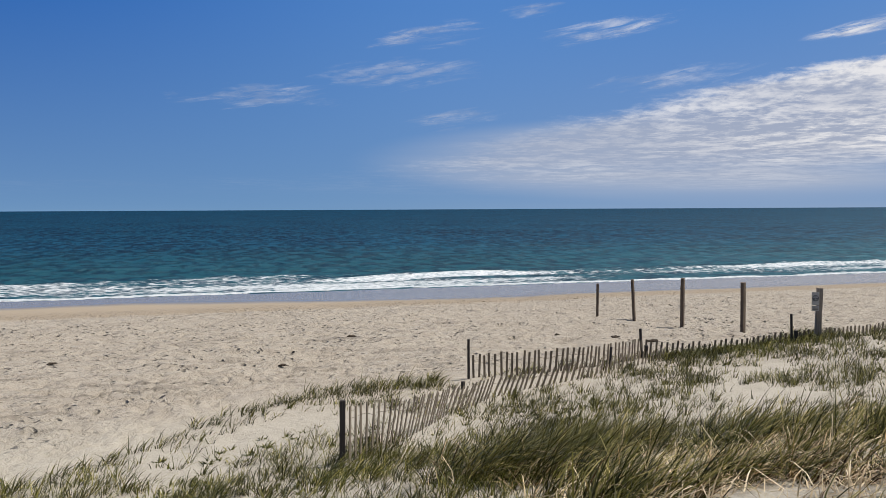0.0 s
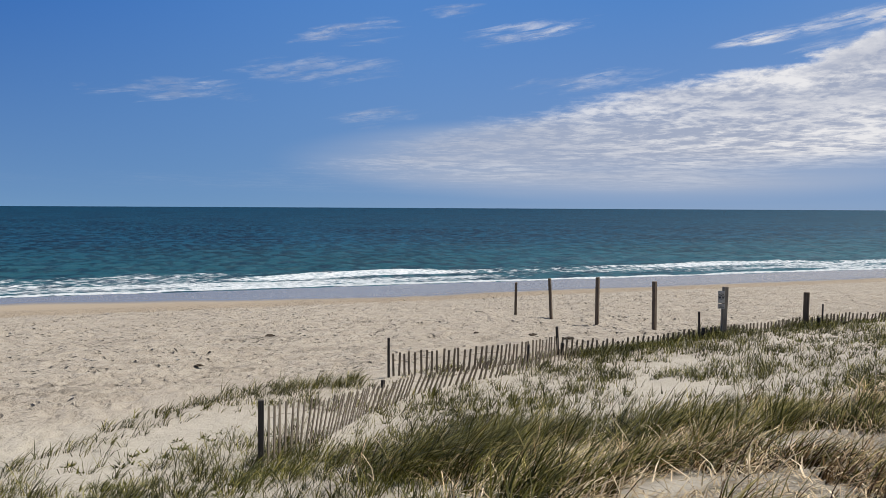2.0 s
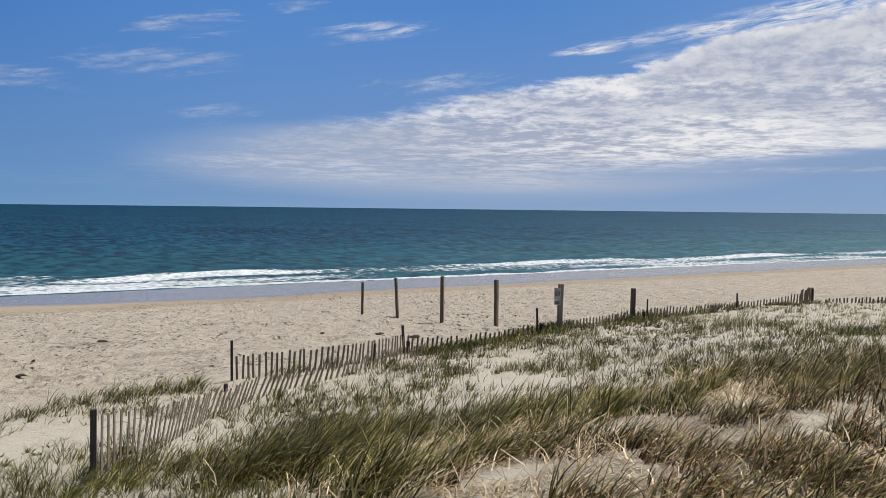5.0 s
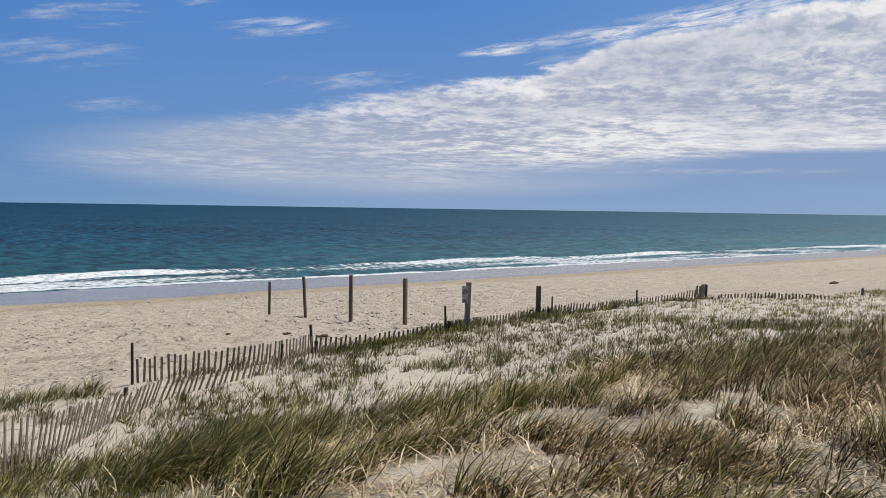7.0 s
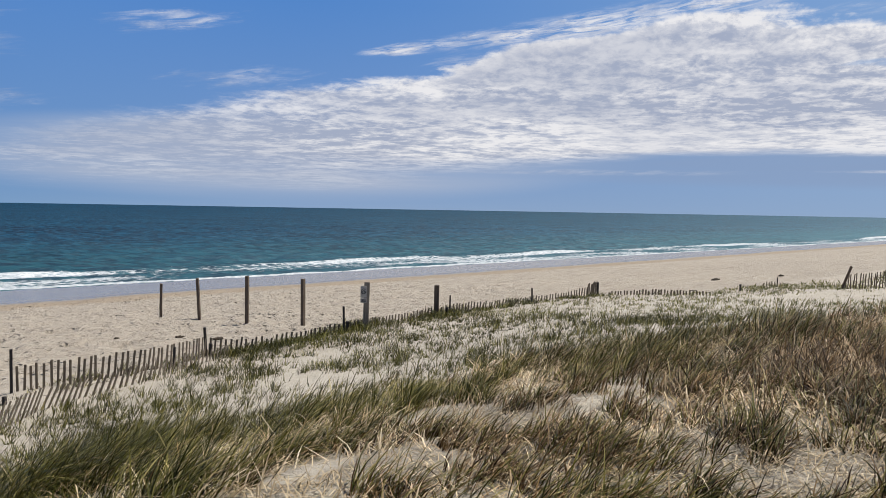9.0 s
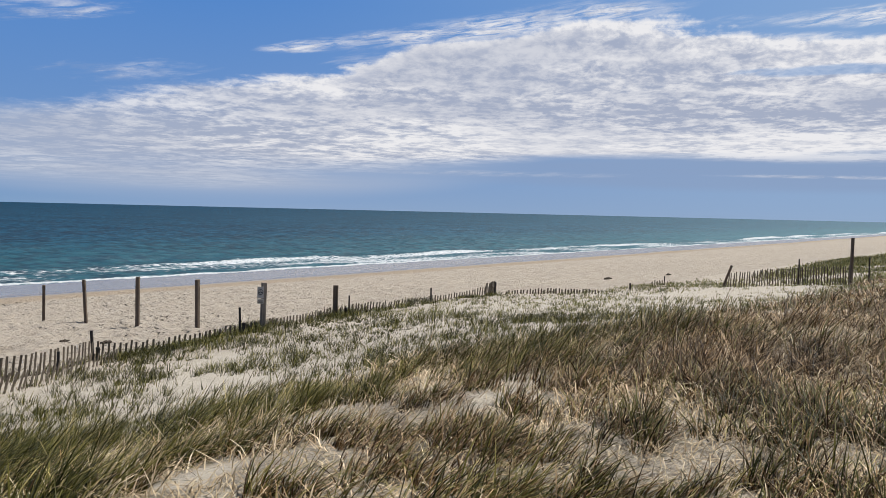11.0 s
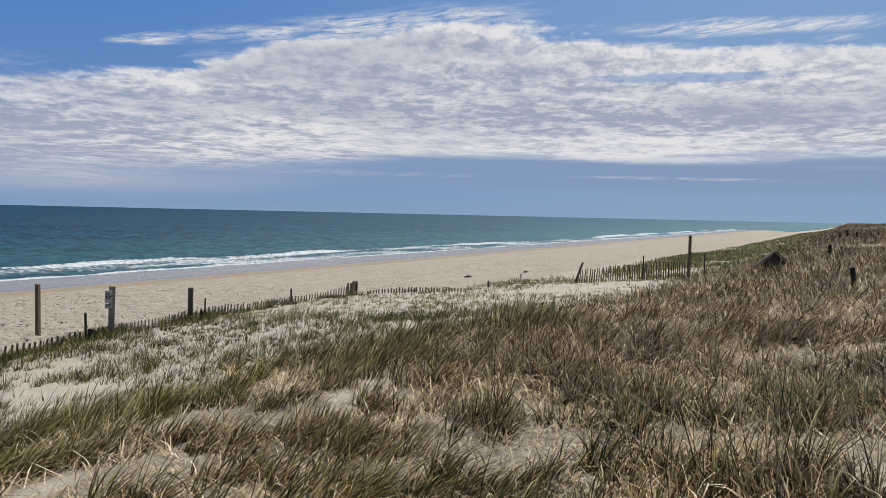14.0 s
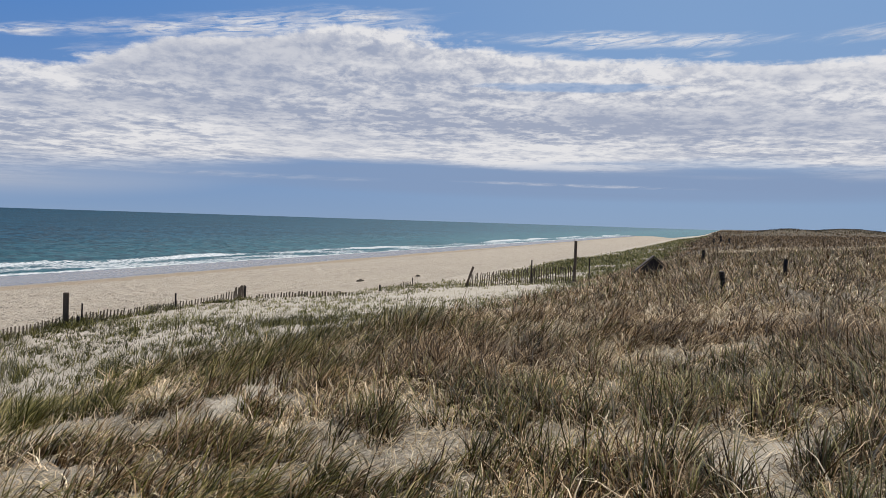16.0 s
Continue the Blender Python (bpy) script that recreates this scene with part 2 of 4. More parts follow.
def sea_material():
    m, n, place, shader, out = material("sea_water")
    x, y, z = n.add("ShaderNodeSeparateXYZ", Vector=place).outputs
    foam_at = n.add("ShaderNodeAttribute")
    foam_at.attribute_name = "foam"
    foam_here = foam_at.outputs["Fac"]
    # light faces and dark troughs of the waves, put into the water's colour
    wave_shade = n.noise(n.scaled(place, 0.50, 0.26, 1), 1.45, 5, 0.62, 0.3)
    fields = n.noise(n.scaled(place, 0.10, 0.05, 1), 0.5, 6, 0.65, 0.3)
    deep = n.mix(n.math("ADD", n.ramp(wave_shade, 0.46, 0.57, 0.0, 0.75), n.ramp(fields, 0.36, 0.62, 0.0, 0.3)), (0.0003, 0.005, 0.014, 1), (0.0060, 0.058, 0.104, 1))
    shoal = n.math("MULTIPLY", n.ramp(y, 50, 115, 1.0, 0.0), n.ramp(wave_shade, 0.34, 0.62, 0.15, 0.9))
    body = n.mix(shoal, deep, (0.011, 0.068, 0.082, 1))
    lace = n.noise(n.scaled(place, 0.7, 1.5, 1), 1.5, 10, 0.78, 0.6)
    cells = n.add("ShaderNodeTexVoronoi", Vector=n.scaled(place, 1.0, 1.8, 1), Scale=2.2)
    web = n.math("SUBTRACT", n.math("ADD", lace, n.math("MULTIPLY", cells.outputs[0], 0.35)), 0.62)
    foam = n.math("MULTIPLY", n.ramp(n.math("ADD", foam_here, n.math("MULTIPLY", web, 1.4)), 0.36, 0.66), n.ramp(foam_here, 0.05, 0.25))
    froth = n.mix(n.ramp(n.noise(n.scaled(place, 0.8, 1.4, 1), 3.0, 8, 0.75), 0.35, 0.62), (0.30, 0.36, 0.40, 1), (0.68, 0.70, 0.72, 1))
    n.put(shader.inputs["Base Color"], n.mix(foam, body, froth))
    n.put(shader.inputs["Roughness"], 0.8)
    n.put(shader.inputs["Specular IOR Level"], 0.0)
    chop = n.math("ADD", n.noise(n.scaled(place, 0.8, 1.1, 1), 1.5, 5, 0.66, 0.3), n.math("MULTIPLY", n.noise(n.scaled(place, 0.6, 1.1, 1), 0.45, 3, 0.6), 1.3))
    node = n.add("ShaderNodeBump", Height=chop, Strength=1.0, Distance=0.22)
    facets = n.add("ShaderNodeBump", Height=chop, Strength=1.0, Distance=0.16)
    n.tree.links.new(facets.outputs[0], shader.inputs["Normal"])
    clear = n.math("SUBTRACT", 1.0, foam)
    last = shader.outputs[0]
    for rough, share in ((0.68, 0.066), (0.3, 0.02)):
        gloss = n.add("ShaderNodeBsdfGlossy", Color=(0.58, 0.85, 1.0, 1.0), Roughness=rough, Normal=node.outputs[0])
        gloss.distribution = "BECKMANN"
        both = n.add("ShaderNodeMixShader", Fac=n.math("MULTIPLY", clear, share))
        n.tree.links.new(last, both.inputs[1])
        n.tree.links.new(gloss.outputs[0], both.inputs[2])
        last = both.outputs[0]
    # small facets of the waves, each tilted its own way, glint in the sun
    tilt = None
    for turned, size in ((0.0, 1.1), (31.7, 1.7)):
        spot = n.add("ShaderNodeVectorMath", **{})
        n.put(spot.inputs[0], place)
        n.put(spot.inputs[1], (turned, turned * 0.7, 0.0))
        facet = n.add("ShaderNodeTexVoronoi", Vector=n.scaled(spot.outputs[0], 1.0, 1.0, 0.0), Scale=size).outputs["Color"]
        if tilt is not None:
            both = n.add("ShaderNodeVectorMath", **{})
            n.put(both.inputs[0], tilt)
            n.put(both.inputs[1], facet)
            tilt = both.outputs[0]
        else:
            tilt = facet
    tx, ty, tz = n.add("ShaderNodeSeparateXYZ", Vector=tilt).outputs
    lean = n.add("ShaderNodeVectorMath", **{})
    lean.operation = "NORMALIZE"
    n.put(lean.inputs[0], n.join(n.math("MULTIPLY", n.math("SUBTRACT", tx, 1.0), 0.56), n.math("MULTIPLY", n.math("SUBTRACT", ty, 1.0), 0.56), 1.0))
    glint = n.add("ShaderNodeBsdfGlossy", Color=(1.0, 1.0, 1.0, 1.0), Roughness=0.20, Normal=lean.outputs[0])
    both = n.add("ShaderNodeMixShader", Fac=n.math("MULTIPLY", clear, 0.06))
    n.tree.links.new(last, both.inputs[1])
    n.tree.links.new(glint.outputs[0], both.inputs[2])
    n.tree.links.new(both.outputs[0], out.inputs[0])
    return m


def blade_material(name, tones, rough=0.5, shine=0.35):
    m, n, place, shader, out = material(name)
    odd = n.add("ShaderNodeNewGeometry").outputs["Random Per Island"]
    node = n.add("ShaderNodeValToRGB", Fac=odd)
    while len(node.color_ramp.elements) < len(tones):
        node.color_ramp.elements.new(0.5)
    for i, (element, tone) in enumerate(zip(node.color_ramp.elements, tones)):
        element.position, element.color = (i / (len(tones) - 1)) ** 0.60, (*tone, 1)
    patch = n.ramp(n.noise(place, 0.9, 3), 0.3, 0.7, 0.68, 1.25)
    shade = n.add("ShaderNodeVectorMath", **{})
    shade.operation = "SCALE"
    n.put(shade.inputs[0], node.outputs[0])
    n.put(shade.inputs["Scale"], patch)
    n.put(shader.inputs["Base Color"], shade.outputs[0])
    n.put(shader.inputs["Roughness"], rough)
    n.put(shader.inputs["Specular IOR Level"], shine)
    thin = n.add("ShaderNodeBsdfTranslucent", Color=shade.outputs[0])
    both = n.add("ShaderNodeMixShader", Fac=0.12)
    n.tree.links.new(shader.outputs[0], both.inputs[1])
    n.tree.links.new(thin.outputs[0], both.inputs[2])
    n.tree.links.new(both.outputs[0], out.inputs[0])
    return m


def wood_material(name, dark, light, grain=1.0):
    m, n, place, shader, out = material(name)
    odd = n.add("ShaderNodeObjectInfo").outputs["Random"]
    spot = n.add("ShaderNodeVectorMath", **{})
    spot.operation = "ADD"
    n.put(spot.inputs[0], place)
    n.put(spot.inputs[1], n.join(n.math("MULTIPLY", odd, 40.0), n.math("MULTIPLY", odd, 17.0), 0.0))
    fibre = n.noise(n.scaled(spot.outputs[0], 60, 60, 2.5), grain, 6, 0.65)
    blotch = n.noise(spot.outputs[0], 4.0, 4, 0.6)
    tone = n.mix(n.ramp(fibre, 0.3, 0.7), (*dark, 1), (*light, 1))
    tone = n.mix(n.ramp(blotch, 0.45, 0.75, 0, 0.6), tone, (*[0.6 * v for v in dark], 1))
    tone = n.mix(n.math("MULTIPLY", odd, 0.45), tone, (*[0.5 * (a + b) for a, b in zip(dark, light)], 1))
    n.put(shader.inputs["Base Color"], tone)
    n.put(shader.inputs["Roughness"], 0.85)
    bump(n, shader, fibre, 0.5, 0.01)
    return m


def plain_material(name, tone, rough=0.6, metal=0.0, vary=0.25):
    m, n, place, shader, out = material(name)
    spots = n.noise(place, 18.0, 5, 0.65)
    n.put(shader.inputs["Base Color"], n.mix(n.ramp(spots, 0.35, 0.75, 0, 1), (*tone, 1), (*[v * (1 - vary) for v in tone], 1)))
    n.put(shader.inputs["Roughness"], rough)
    n.put(shader.inputs["Metallic"], metal)
    return m


SAND, SEA = sand_material(), sea_material()
GREEN = blade_material("green_blades", ((0.018, 0.020, 0.002), (0.056, 0.058, 0.005), (0.130, 0.122, 0.015), (0.36, 0.31, 0.10)), 0.45, 0.3)
LIME = blade_material("sunlit_green_blades", ((0.04, 0.046, 0.008), (0.12, 0.122, 0.020), (0.215, 0.20, 0.044), (0.40, 0.35, 0.15)), 0.5, 0.3)
OLIVE = blade_material("olive_blades", ((0.014, 0.016, 0.003), (0.064, 0.062, 0.010), (0.165, 0.145, 0.032), (0.46, 0.38, 0.17)), 0.55, 0.15)
BROWN = blade_material("brown_blades", ((0.020, 0.011, 0.005), (0.088, 0.049, 0.017), (0.250, 0.153, 0.063), (0.64, 0.47, 0.29)), 0.55, 0.15)
SCRUB = blade_material("dark_scrub", ((0.012, 0.014, 0.005), (0.03, 0.032, 0.012), (0.06, 0.05, 0.025)), 0.7, 0.1)
STRAW = blade_material("straw_blades", ((0.38, 0.28, 0.165), (0.63, 0.50, 0.32), (0.86, 0.74, 0.53)), 0.5, 0.2)
SLAT = wood_material("weathered_lath", (0.09, 0.070, 0.050), (0.29, 0.24, 0.18))
# same laths toned darker: their shaded side is put into the wood colour
SHADED_SLAT = wood_material("shaded_lath", (0.06, 0.047, 0.035), (0.19, 0.15, 0.105))
POST = wood_material("weathered_post", (0.068, 0.049, 0.034), (0.175, 0.132, 0.094))
# grey wood, made paler so that its colour shows the sunlit face
LIT_GREY_POST = wood_material("lit_grey_post", (0.17, 0.14, 0.11), (0.38, 0.32, 0.25))
CHAR = wood_material("dark_stake", (0.02, 0.017, 0.015), (0.055, 0.045, 0.04))
ROOF = wood_material("dark_boards", (0.045, 0.038, 0.032), (0.10, 0.085, 0.075))
WIRE = plain_material("rusted_wire", (0.09, 0.06, 0.045), 0.7, 0.6)
BOARD = plain_material("sign_white", (0.50, 0.47, 0.42), 0.55)
PRINT = plain_material("sign_print", (0.03, 0.03, 0.032), 0.5)
WEED = plain_material("dried_weed", (0.05, 0.035, 0.022), 0.9)


# ---------------------------------------------------------------- terrain
def lattice(x, y, seed):
    h = np.sin(x * 127.1 + y * 311.7 + seed * 74.7) * 43758.5453
    return h - np.floor(h)


def soft_noise(x, y, seed=0):
    """Value noise from -1 to 1."""
    x, y = np.asarray(x, float), np.asarray(y, float)
    i, j = np.floor(x), np.floor(y)
    a, b = x - i, y - j
    a, b = a * a * (3 - 2 * a), b * b * (3 - 2 * b)
    p, q = lattice(i, j, seed) * (1 - a) + lattice(i + 1, j, seed) * a, lattice(i, j + 1, seed) * (1 - a) + lattice(i + 1, j + 1, seed) * a
    return 2 * (p * (1 - b) + q * b) - 1


DUNE_X = np.array([-12.0, -2.0, 3.0, 8.0, 12.0, 20.0, 23.0, 30.0, 80.0, 200.0])
DUNE_Y = np.array([-12.0, 0.0, 4.0, 8.5, 11.0, 13.8, 15.8])
DUNE_Z = np.array([
    (2.2, 2.0, 1.7, 1.38, 1.32, 1.30, 1.28),
    (3.1, 2.85, 2.55, 1.75, 1.40, 1.32, 1.28),
    (3.4, 2.92, 2.85, 1.80, 1.60, 1.55, 1.28),
    (3.9, 3.10, 2.95, 2.10, 1.83, 1.69, 1.28),
    (4.1, 3.25, 2.95, 2.45, 2.15, 1.96, 1.30),
    (4.5, 3.50, 2.80, 2.45, 2.27, 2.12, 1.32),
    (4.47, 3.49, 2.72, 2.37, 2.25, 1.62, 1.32),
    (4.35, 3.45, 2.42, 2.10, 2.08, 1.52, 1.32),
    (4.03, 3.60, 2.90, 2.25, 1.90, 1.48, 1.30),
    (3.85, 3.55, 2.95, 2.30, 1.90, 1.48, 1.30)])


def hills(x, y):
    """The far dune hills."""
    z = 0.0
    for hx, hy, size_x, size_y, rise in ((170, -13, 30, 7, 1.15), (250, -34, 45, 11, 1.7), (420, -40, 120, 26, 1.6)):
        z = z + rise * np.exp(-((x - hx) / size_x) ** 2 - ((y - hy) / size_y) ** 2)
    return z


def land(x, y):
    """The height of the sand, without its small relief."""
    x, y = np.asarray(x, float), np.asarray(y, float)
    u, v = np.clip(x, DUNE_X[0], DUNE_X[-1] - 1e-6), np.clip(y, DUNE_Y[0], DUNE_Y[-1] - 1e-6)
    i, j = np.searchsorted(DUNE_X, u, side="right") - 1, np.searchsorted(DUNE_Y, v, side="right") - 1
    a, b = (u - DUNE_X[i]) / (DUNE_X[i + 1] - DUNE_X[i]), (v - DUNE_Y[j]) / (DUNE_Y[j + 1] - DUNE_Y[j])
    a = a * a * (3 - 2 * a)
    dune = (DUNE_Z[i, j] * (1 - a) + DUNE_Z[i + 1, j] * a) * (1 - b) + (DUNE_Z[i, j + 1] * (1 - a) + DUNE_Z[i + 1, j + 1] * a) * b
    shore = np.interp(y, (15.8, 24, 29, 33, 37, 41, 45.0, 47.0, 60, 90, 400, 6000), (1.28, 1.15, 0.85, 0.5, 0.25, 0.11, 0.0, -0.1, -0.9, -2.0, -6.0, -30.0))
    z = np.where(y > 15.8, shore, dune)
    z = z + hills(x, y)
    # far along, the coast turns away inland
    z = z - 4.0 * np.clip((x - 190 - 5.3 * np.maximum(y, 0)) / 90, 0, 1) * np.clip((y - 4) / 10, 0, 1)
    inland = np.clip((10 - y) / 8, 0, 1)
    return z + inland * (0.09 * soft_noise(x * 0.45, y * 0.45, 3) + 0.05 * soft_noise(x * 1.3, y * 1.3, 4)) * np.clip(np.hypot(x, y) / 3, 0.2, 1)


def relief(x, y):
    """Footprints, wind ripples and lumps of the loose sand."""
    dry = np.clip((38 - y) / 5, 0, 1)
    beach = np.clip((y + 6.5 * np.clip((1.5 - x) / 8, 0, 1) - 13) / 3, 0, 1) * dry
    lumps = 0.035 * soft_noise(x * 1.9, y * 1.9, 7) + 0.03 * soft_noise(x * 4.3, y * 4.3, 8)
    for rut, sway in ((21.5, 1.2), (23.2, 1.2), (26.6, 0.8), (28.3, 0.8), (31.0, 0.6)):
        d = y - rut - sway * soft_noise(x * 0.03, 0 * x, rut)
        lumps = lumps - 0.05 * np.exp(-(d / 0.16) ** 2) * np.clip((x - 14) / 10, 0, 1) * np.clip(0.6 + soft_noise(x * 0.2, y * 0, rut + 1), 0, 1)
    return beach * lumps + (1 - beach) * dry * (0.018 * soft_noise(x * 3.1, y * 3.1, 9) + 0.01 * soft_noise(x * 7, y * 7, 10))


def surface(x, y):
    return land(x, y) + relief(x, y)


def spread(*stops):
    """Steps along one axis: (from, to, step) stretches."""
    values = []
    for a, b, step in stops:
        count = max(1, round((b - a) / step))
        values.extend(a + (b - a) * k / count for k in range(count))
    values.append(stops[-1][1])
    return np.array(values)


def grown(a, b, step, ratio):
    values, here = [], a
    while here < b:
        values.append(here)
        here += step
        step *= ratio
    values.append(b)
    return values


def sheet_mesh(name, xs, ys, z, mat):
    nx, ny = len(xs), len(ys)
    gx, gy = np.meshgrid(xs, ys)
    verts = np.stack([gx, gy, z(gx, gy)], -1).reshape(-1, 3)
    k = (np.arange(ny - 1)[:, None] * nx + np.arange(nx - 1)[None]).reshape(-1)
    return raw_mesh(name, verts, np.stack([k, k + 1, k + nx + 1, k + nx], 1), mat, True), gx, gy


def raw_mesh(name, verts, faces, mat, smooth=False):
    mesh = bpy.data.meshes.new(name)
    sides = faces.shape[1]
    mesh.vertices.add(len(verts))
    mesh.vertices.foreach_set("co", np.ascontiguousarray(verts, dtype=np.float32).ravel())
    mesh.loops.add(faces.size)
    mesh.loops.foreach_set("vertex_index", np.ascontiguousarray(faces, dtype=np.int32).ravel())
    mesh.polygons.add(len(faces))
    mesh.polygons.foreach_set("loop_start", np.arange(0, faces.size, sides, dtype=np.int32))
    mesh.polygons.foreach_set("use_smooth", np.full(len(faces), smooth))
    mesh.materials.append(mat)
    mesh.update(calc_edges=True)
    mesh.validate()
    return mesh


rng = np.random.default_rng(5)
xs = np.array([-v for v in grown(9.0, 4800, 0.15, 1.12)][::-1] + list(spread((-8.9, 26, 0.09))) + grown(26.1, 4800, 0.1, 1.04))
ys = np.array([-v for v in grown(3.0, 2500, 0.15, 1.12)][::-1] + list(spread((-2.9, 14, 0.12), (14, 28, 0.085), (28, 33, 0.12), (33, 48, 0.3))) + grown(48.5, 4900, 0.8, 1.2))
prints = np.zeros((len(ys), len(xs)))


def press(x, y, length, width, way, depth):
    """One footprint pressed into the sand, with its raised rim."""
    i0, i1 = np.searchsorted(xs, x - 0.35), np.searchsorted(xs, x + 0.35)
    j0, j1 = np.searchsorted(ys, y - 0.35), np.searchsorted(ys, y + 0.35)
    gx, gy = np.meshgrid(xs[i0:i1] - x, ys[j0:j1] - y)
    a, b = gx * math.cos(way) + gy * math.sin(way), -gx * math.sin(way) + gy * math.cos(way)
    r = np.hypot(a / length, b / width)
    prints[j0:j1, i0:i1] += -depth * np.exp(-r ** 4) + 0.35 * depth * np.exp(-((r - 1.35) / 0.3) ** 2)


for trail in range(70):
    x, y = rng.uniform(-22, 50), rng.uniform(16, 33)
    way, left = rng.normal(0.1, 0.5) + (math.pi if rng.random() < 0.5 else 0), 1
    for step in range(rng.integers(8, 45)):
        x, y, left = x + 0.62 * math.cos(way), y + 0.62 * math.sin(way), -left
        way += rng.normal(0, 0.05)
        if 15.5 < y < 34.5 and -24 < x < 55:
            press(x - left * 0.12 * math.sin(way), y + left * 0.12 * math.cos(way), 0.14, 0.075, way, rng.uniform(0.03, 0.06))
for k in range(6500):
    x, y = rng.uniform(-22, 50), 14.6 + 18 * rng.random() ** 1.5
    if x > 18 and rng.random() < 0.65:
        continue
    press(x, y, rng.uniform(0.08, 0.17), rng.uniform(0.055, 0.1), rng.uniform(0, 3.14), rng.uniform(0.02, 0.07))

for k in range(1500):
    x = rng.uniform(-9, 3)
    y = np.interp(x, (-9.0, -6.0, -1.9, -0.1, 1.3, 3.0), (4.5, 5.5, 9.6, 12.4, 13.4, 13.8)) + 0.4 + 5.5 * rng.random()
    press(x, y, rng.uniform(0.08, 0.17), rng.uniform(0.055, 0.1), rng.uniform(0, 3.14), rng.uniform(0.02, 0.06))

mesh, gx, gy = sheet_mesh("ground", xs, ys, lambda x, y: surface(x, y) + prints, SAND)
ground = tagged(new("ground", mesh), "pale dry sand of beach and dune, damp by the water", "sand", kind="structure")

sea_x = np.array([-v for v in grown(45.2, 4900, 0.6, 1.15)][::-1] + list(spread((-45, 100, 0.6))) + grown(100.6, 4900, 0.6, 1.08))
sea_y = np.array([-20.0, -5.0, 10.0, 25.0, 36.0] + list(spread((41.5, 62, 0.16))) + grown(62.1, 4950, 0.16, 1.03))


def crest(x):
    return 51.0 + 1.1 * soft_noise(x * 0.045, 0 * x, 21) + 0.5 * soft_noise(x * 0.17, 0 * x, 22)


def swell(x, y):
    out = np.clip((y - 44) / 10, 0, 1)
    step = np.clip(60 / np.maximum(y, 60), 0.02, 1)
    bend = 5 * soft_noise(x * 0.02, y * 0.02, 23)
    z = 0.05 * np.sin((y + bend) * 0.42) + 0.03 * np.sin((y + 0.35 * x + 2 * bend) * 0.8) + 0.07 * soft_noise(x * 0.25, y * 0.55, 24) + 0.07 * soft_noise(x * 0.8, y * 1.3, 25)
    z = z * out * np.clip(step * 2, 0, 1)
    d = y - crest(x)
    power = np.clip(0.55 + 0.75 * soft_noise(x * 0.07, 0 * x, 26), 0.12, 1)
    z = z + power * 0.30 * np.where(d < 0, np.exp(-(d / 0.55) ** 2), np.exp(-(d / 2.0) ** 2))
    e = y - (crest(x * 0.8 + 40) + 9)
    z = z + 0.30 * np.clip(soft_noise(x * 0.05, 0 * x, 27), 0, 1) * np.exp(-(e / 1.6) ** 2)
    wash = np.clip((crest(x) - y) / 6, 0, 1)
    return z + 0.008 + wash * (0.05 + 0.05 * soft_noise(x * 1.2, y * 1.6, 28)) * np.clip((y - 43.5) / 2.5, 0, 1)


def foam_cover(x, y):
    front = 45.1 - 1.0 * np.clip((x - 15) / 30, 0, 1) + 0.6 * soft_noise(x * 0.06, 0 * x, 31) + 0.35 * soft_noise(x * 0.3, 0 * x, 32)
    c = crest(x)
    power = np.clip(0.5 + 0.6 * soft_noise(x * 0.07, 0 * x, 26), 0.25, 0.9)
    lip = np.exp(-((y - front - 0.35) / 0.6) ** 2) * 0.8
    white = np.clip((y - front) / 0.5, 0, 1) * np.clip((c + 0.4 - y) / 0.7, 0, 1) * (0.36 - 0.12 * np.clip((x - 6) / 10, 0, 1) + 0.28 * soft_noise(x * 0.15, y * 0.5, 33) + 0.08 * np.clip((x - 34) / 10, 0, 1))
    roll = np.exp(-((y - c + 0.5) / 0.7) ** 2) * power * 1.0
    trail = np.clip((y - c) / 0.5, 0, 1) * np.clip((c + 4 - y) / 4, 0, 1) * 0.26
    wide = np.clip((y - front) / 0.5, 0, 1) * np.clip((c + 6 - y) / 2.5, 0, 1) * np.clip((14 - x) / 10, 0, 1) * (0.34 + 0.2 * soft_noise(x * 0.2, y * 0.4, 34))
    return np.maximum.reduce([lip, white, roll, trail, wide]) * np.clip((440 - x) / 30, 0, 1)


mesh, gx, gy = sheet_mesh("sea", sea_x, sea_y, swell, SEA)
layer = mesh.attributes.new("foam", "FLOAT", "POINT")
layer.data.foreach_set("value", foam_cover(gx, gy).ravel().astype(np.float32))
sea = tagged(new("sea", mesh), "blue-green sea with low surf breaking along the beach", "sea", kind="structure")


# ---------------------------------------------------------------- building of things
def empty(name, x=0.0, y=0.0, z=None, label="", category="", group="", turn=0.0):
    ob = new(name)
    ob.location = (x, y, float(surface(x, y)) if z is None else z)
    ob.rotation_euler = (0, 0, turn)
    return tagged(ob, label, category, group)


def part(name, bm, mat, parent, label=""):
    mesh = bpy.data.meshes.new(name)
    bm.normal_update()
    bm.to_mesh(mesh)
    bm.free()
    mesh.materials.append(mat)
    return hang(name, mesh, parent, Matrix(), label)


def hang(name, mesh, parent, m, label=""):
    ob = new(name, mesh)
    ob.parent = parent
    ob.matrix_basis = m
    return tagged(ob, label)


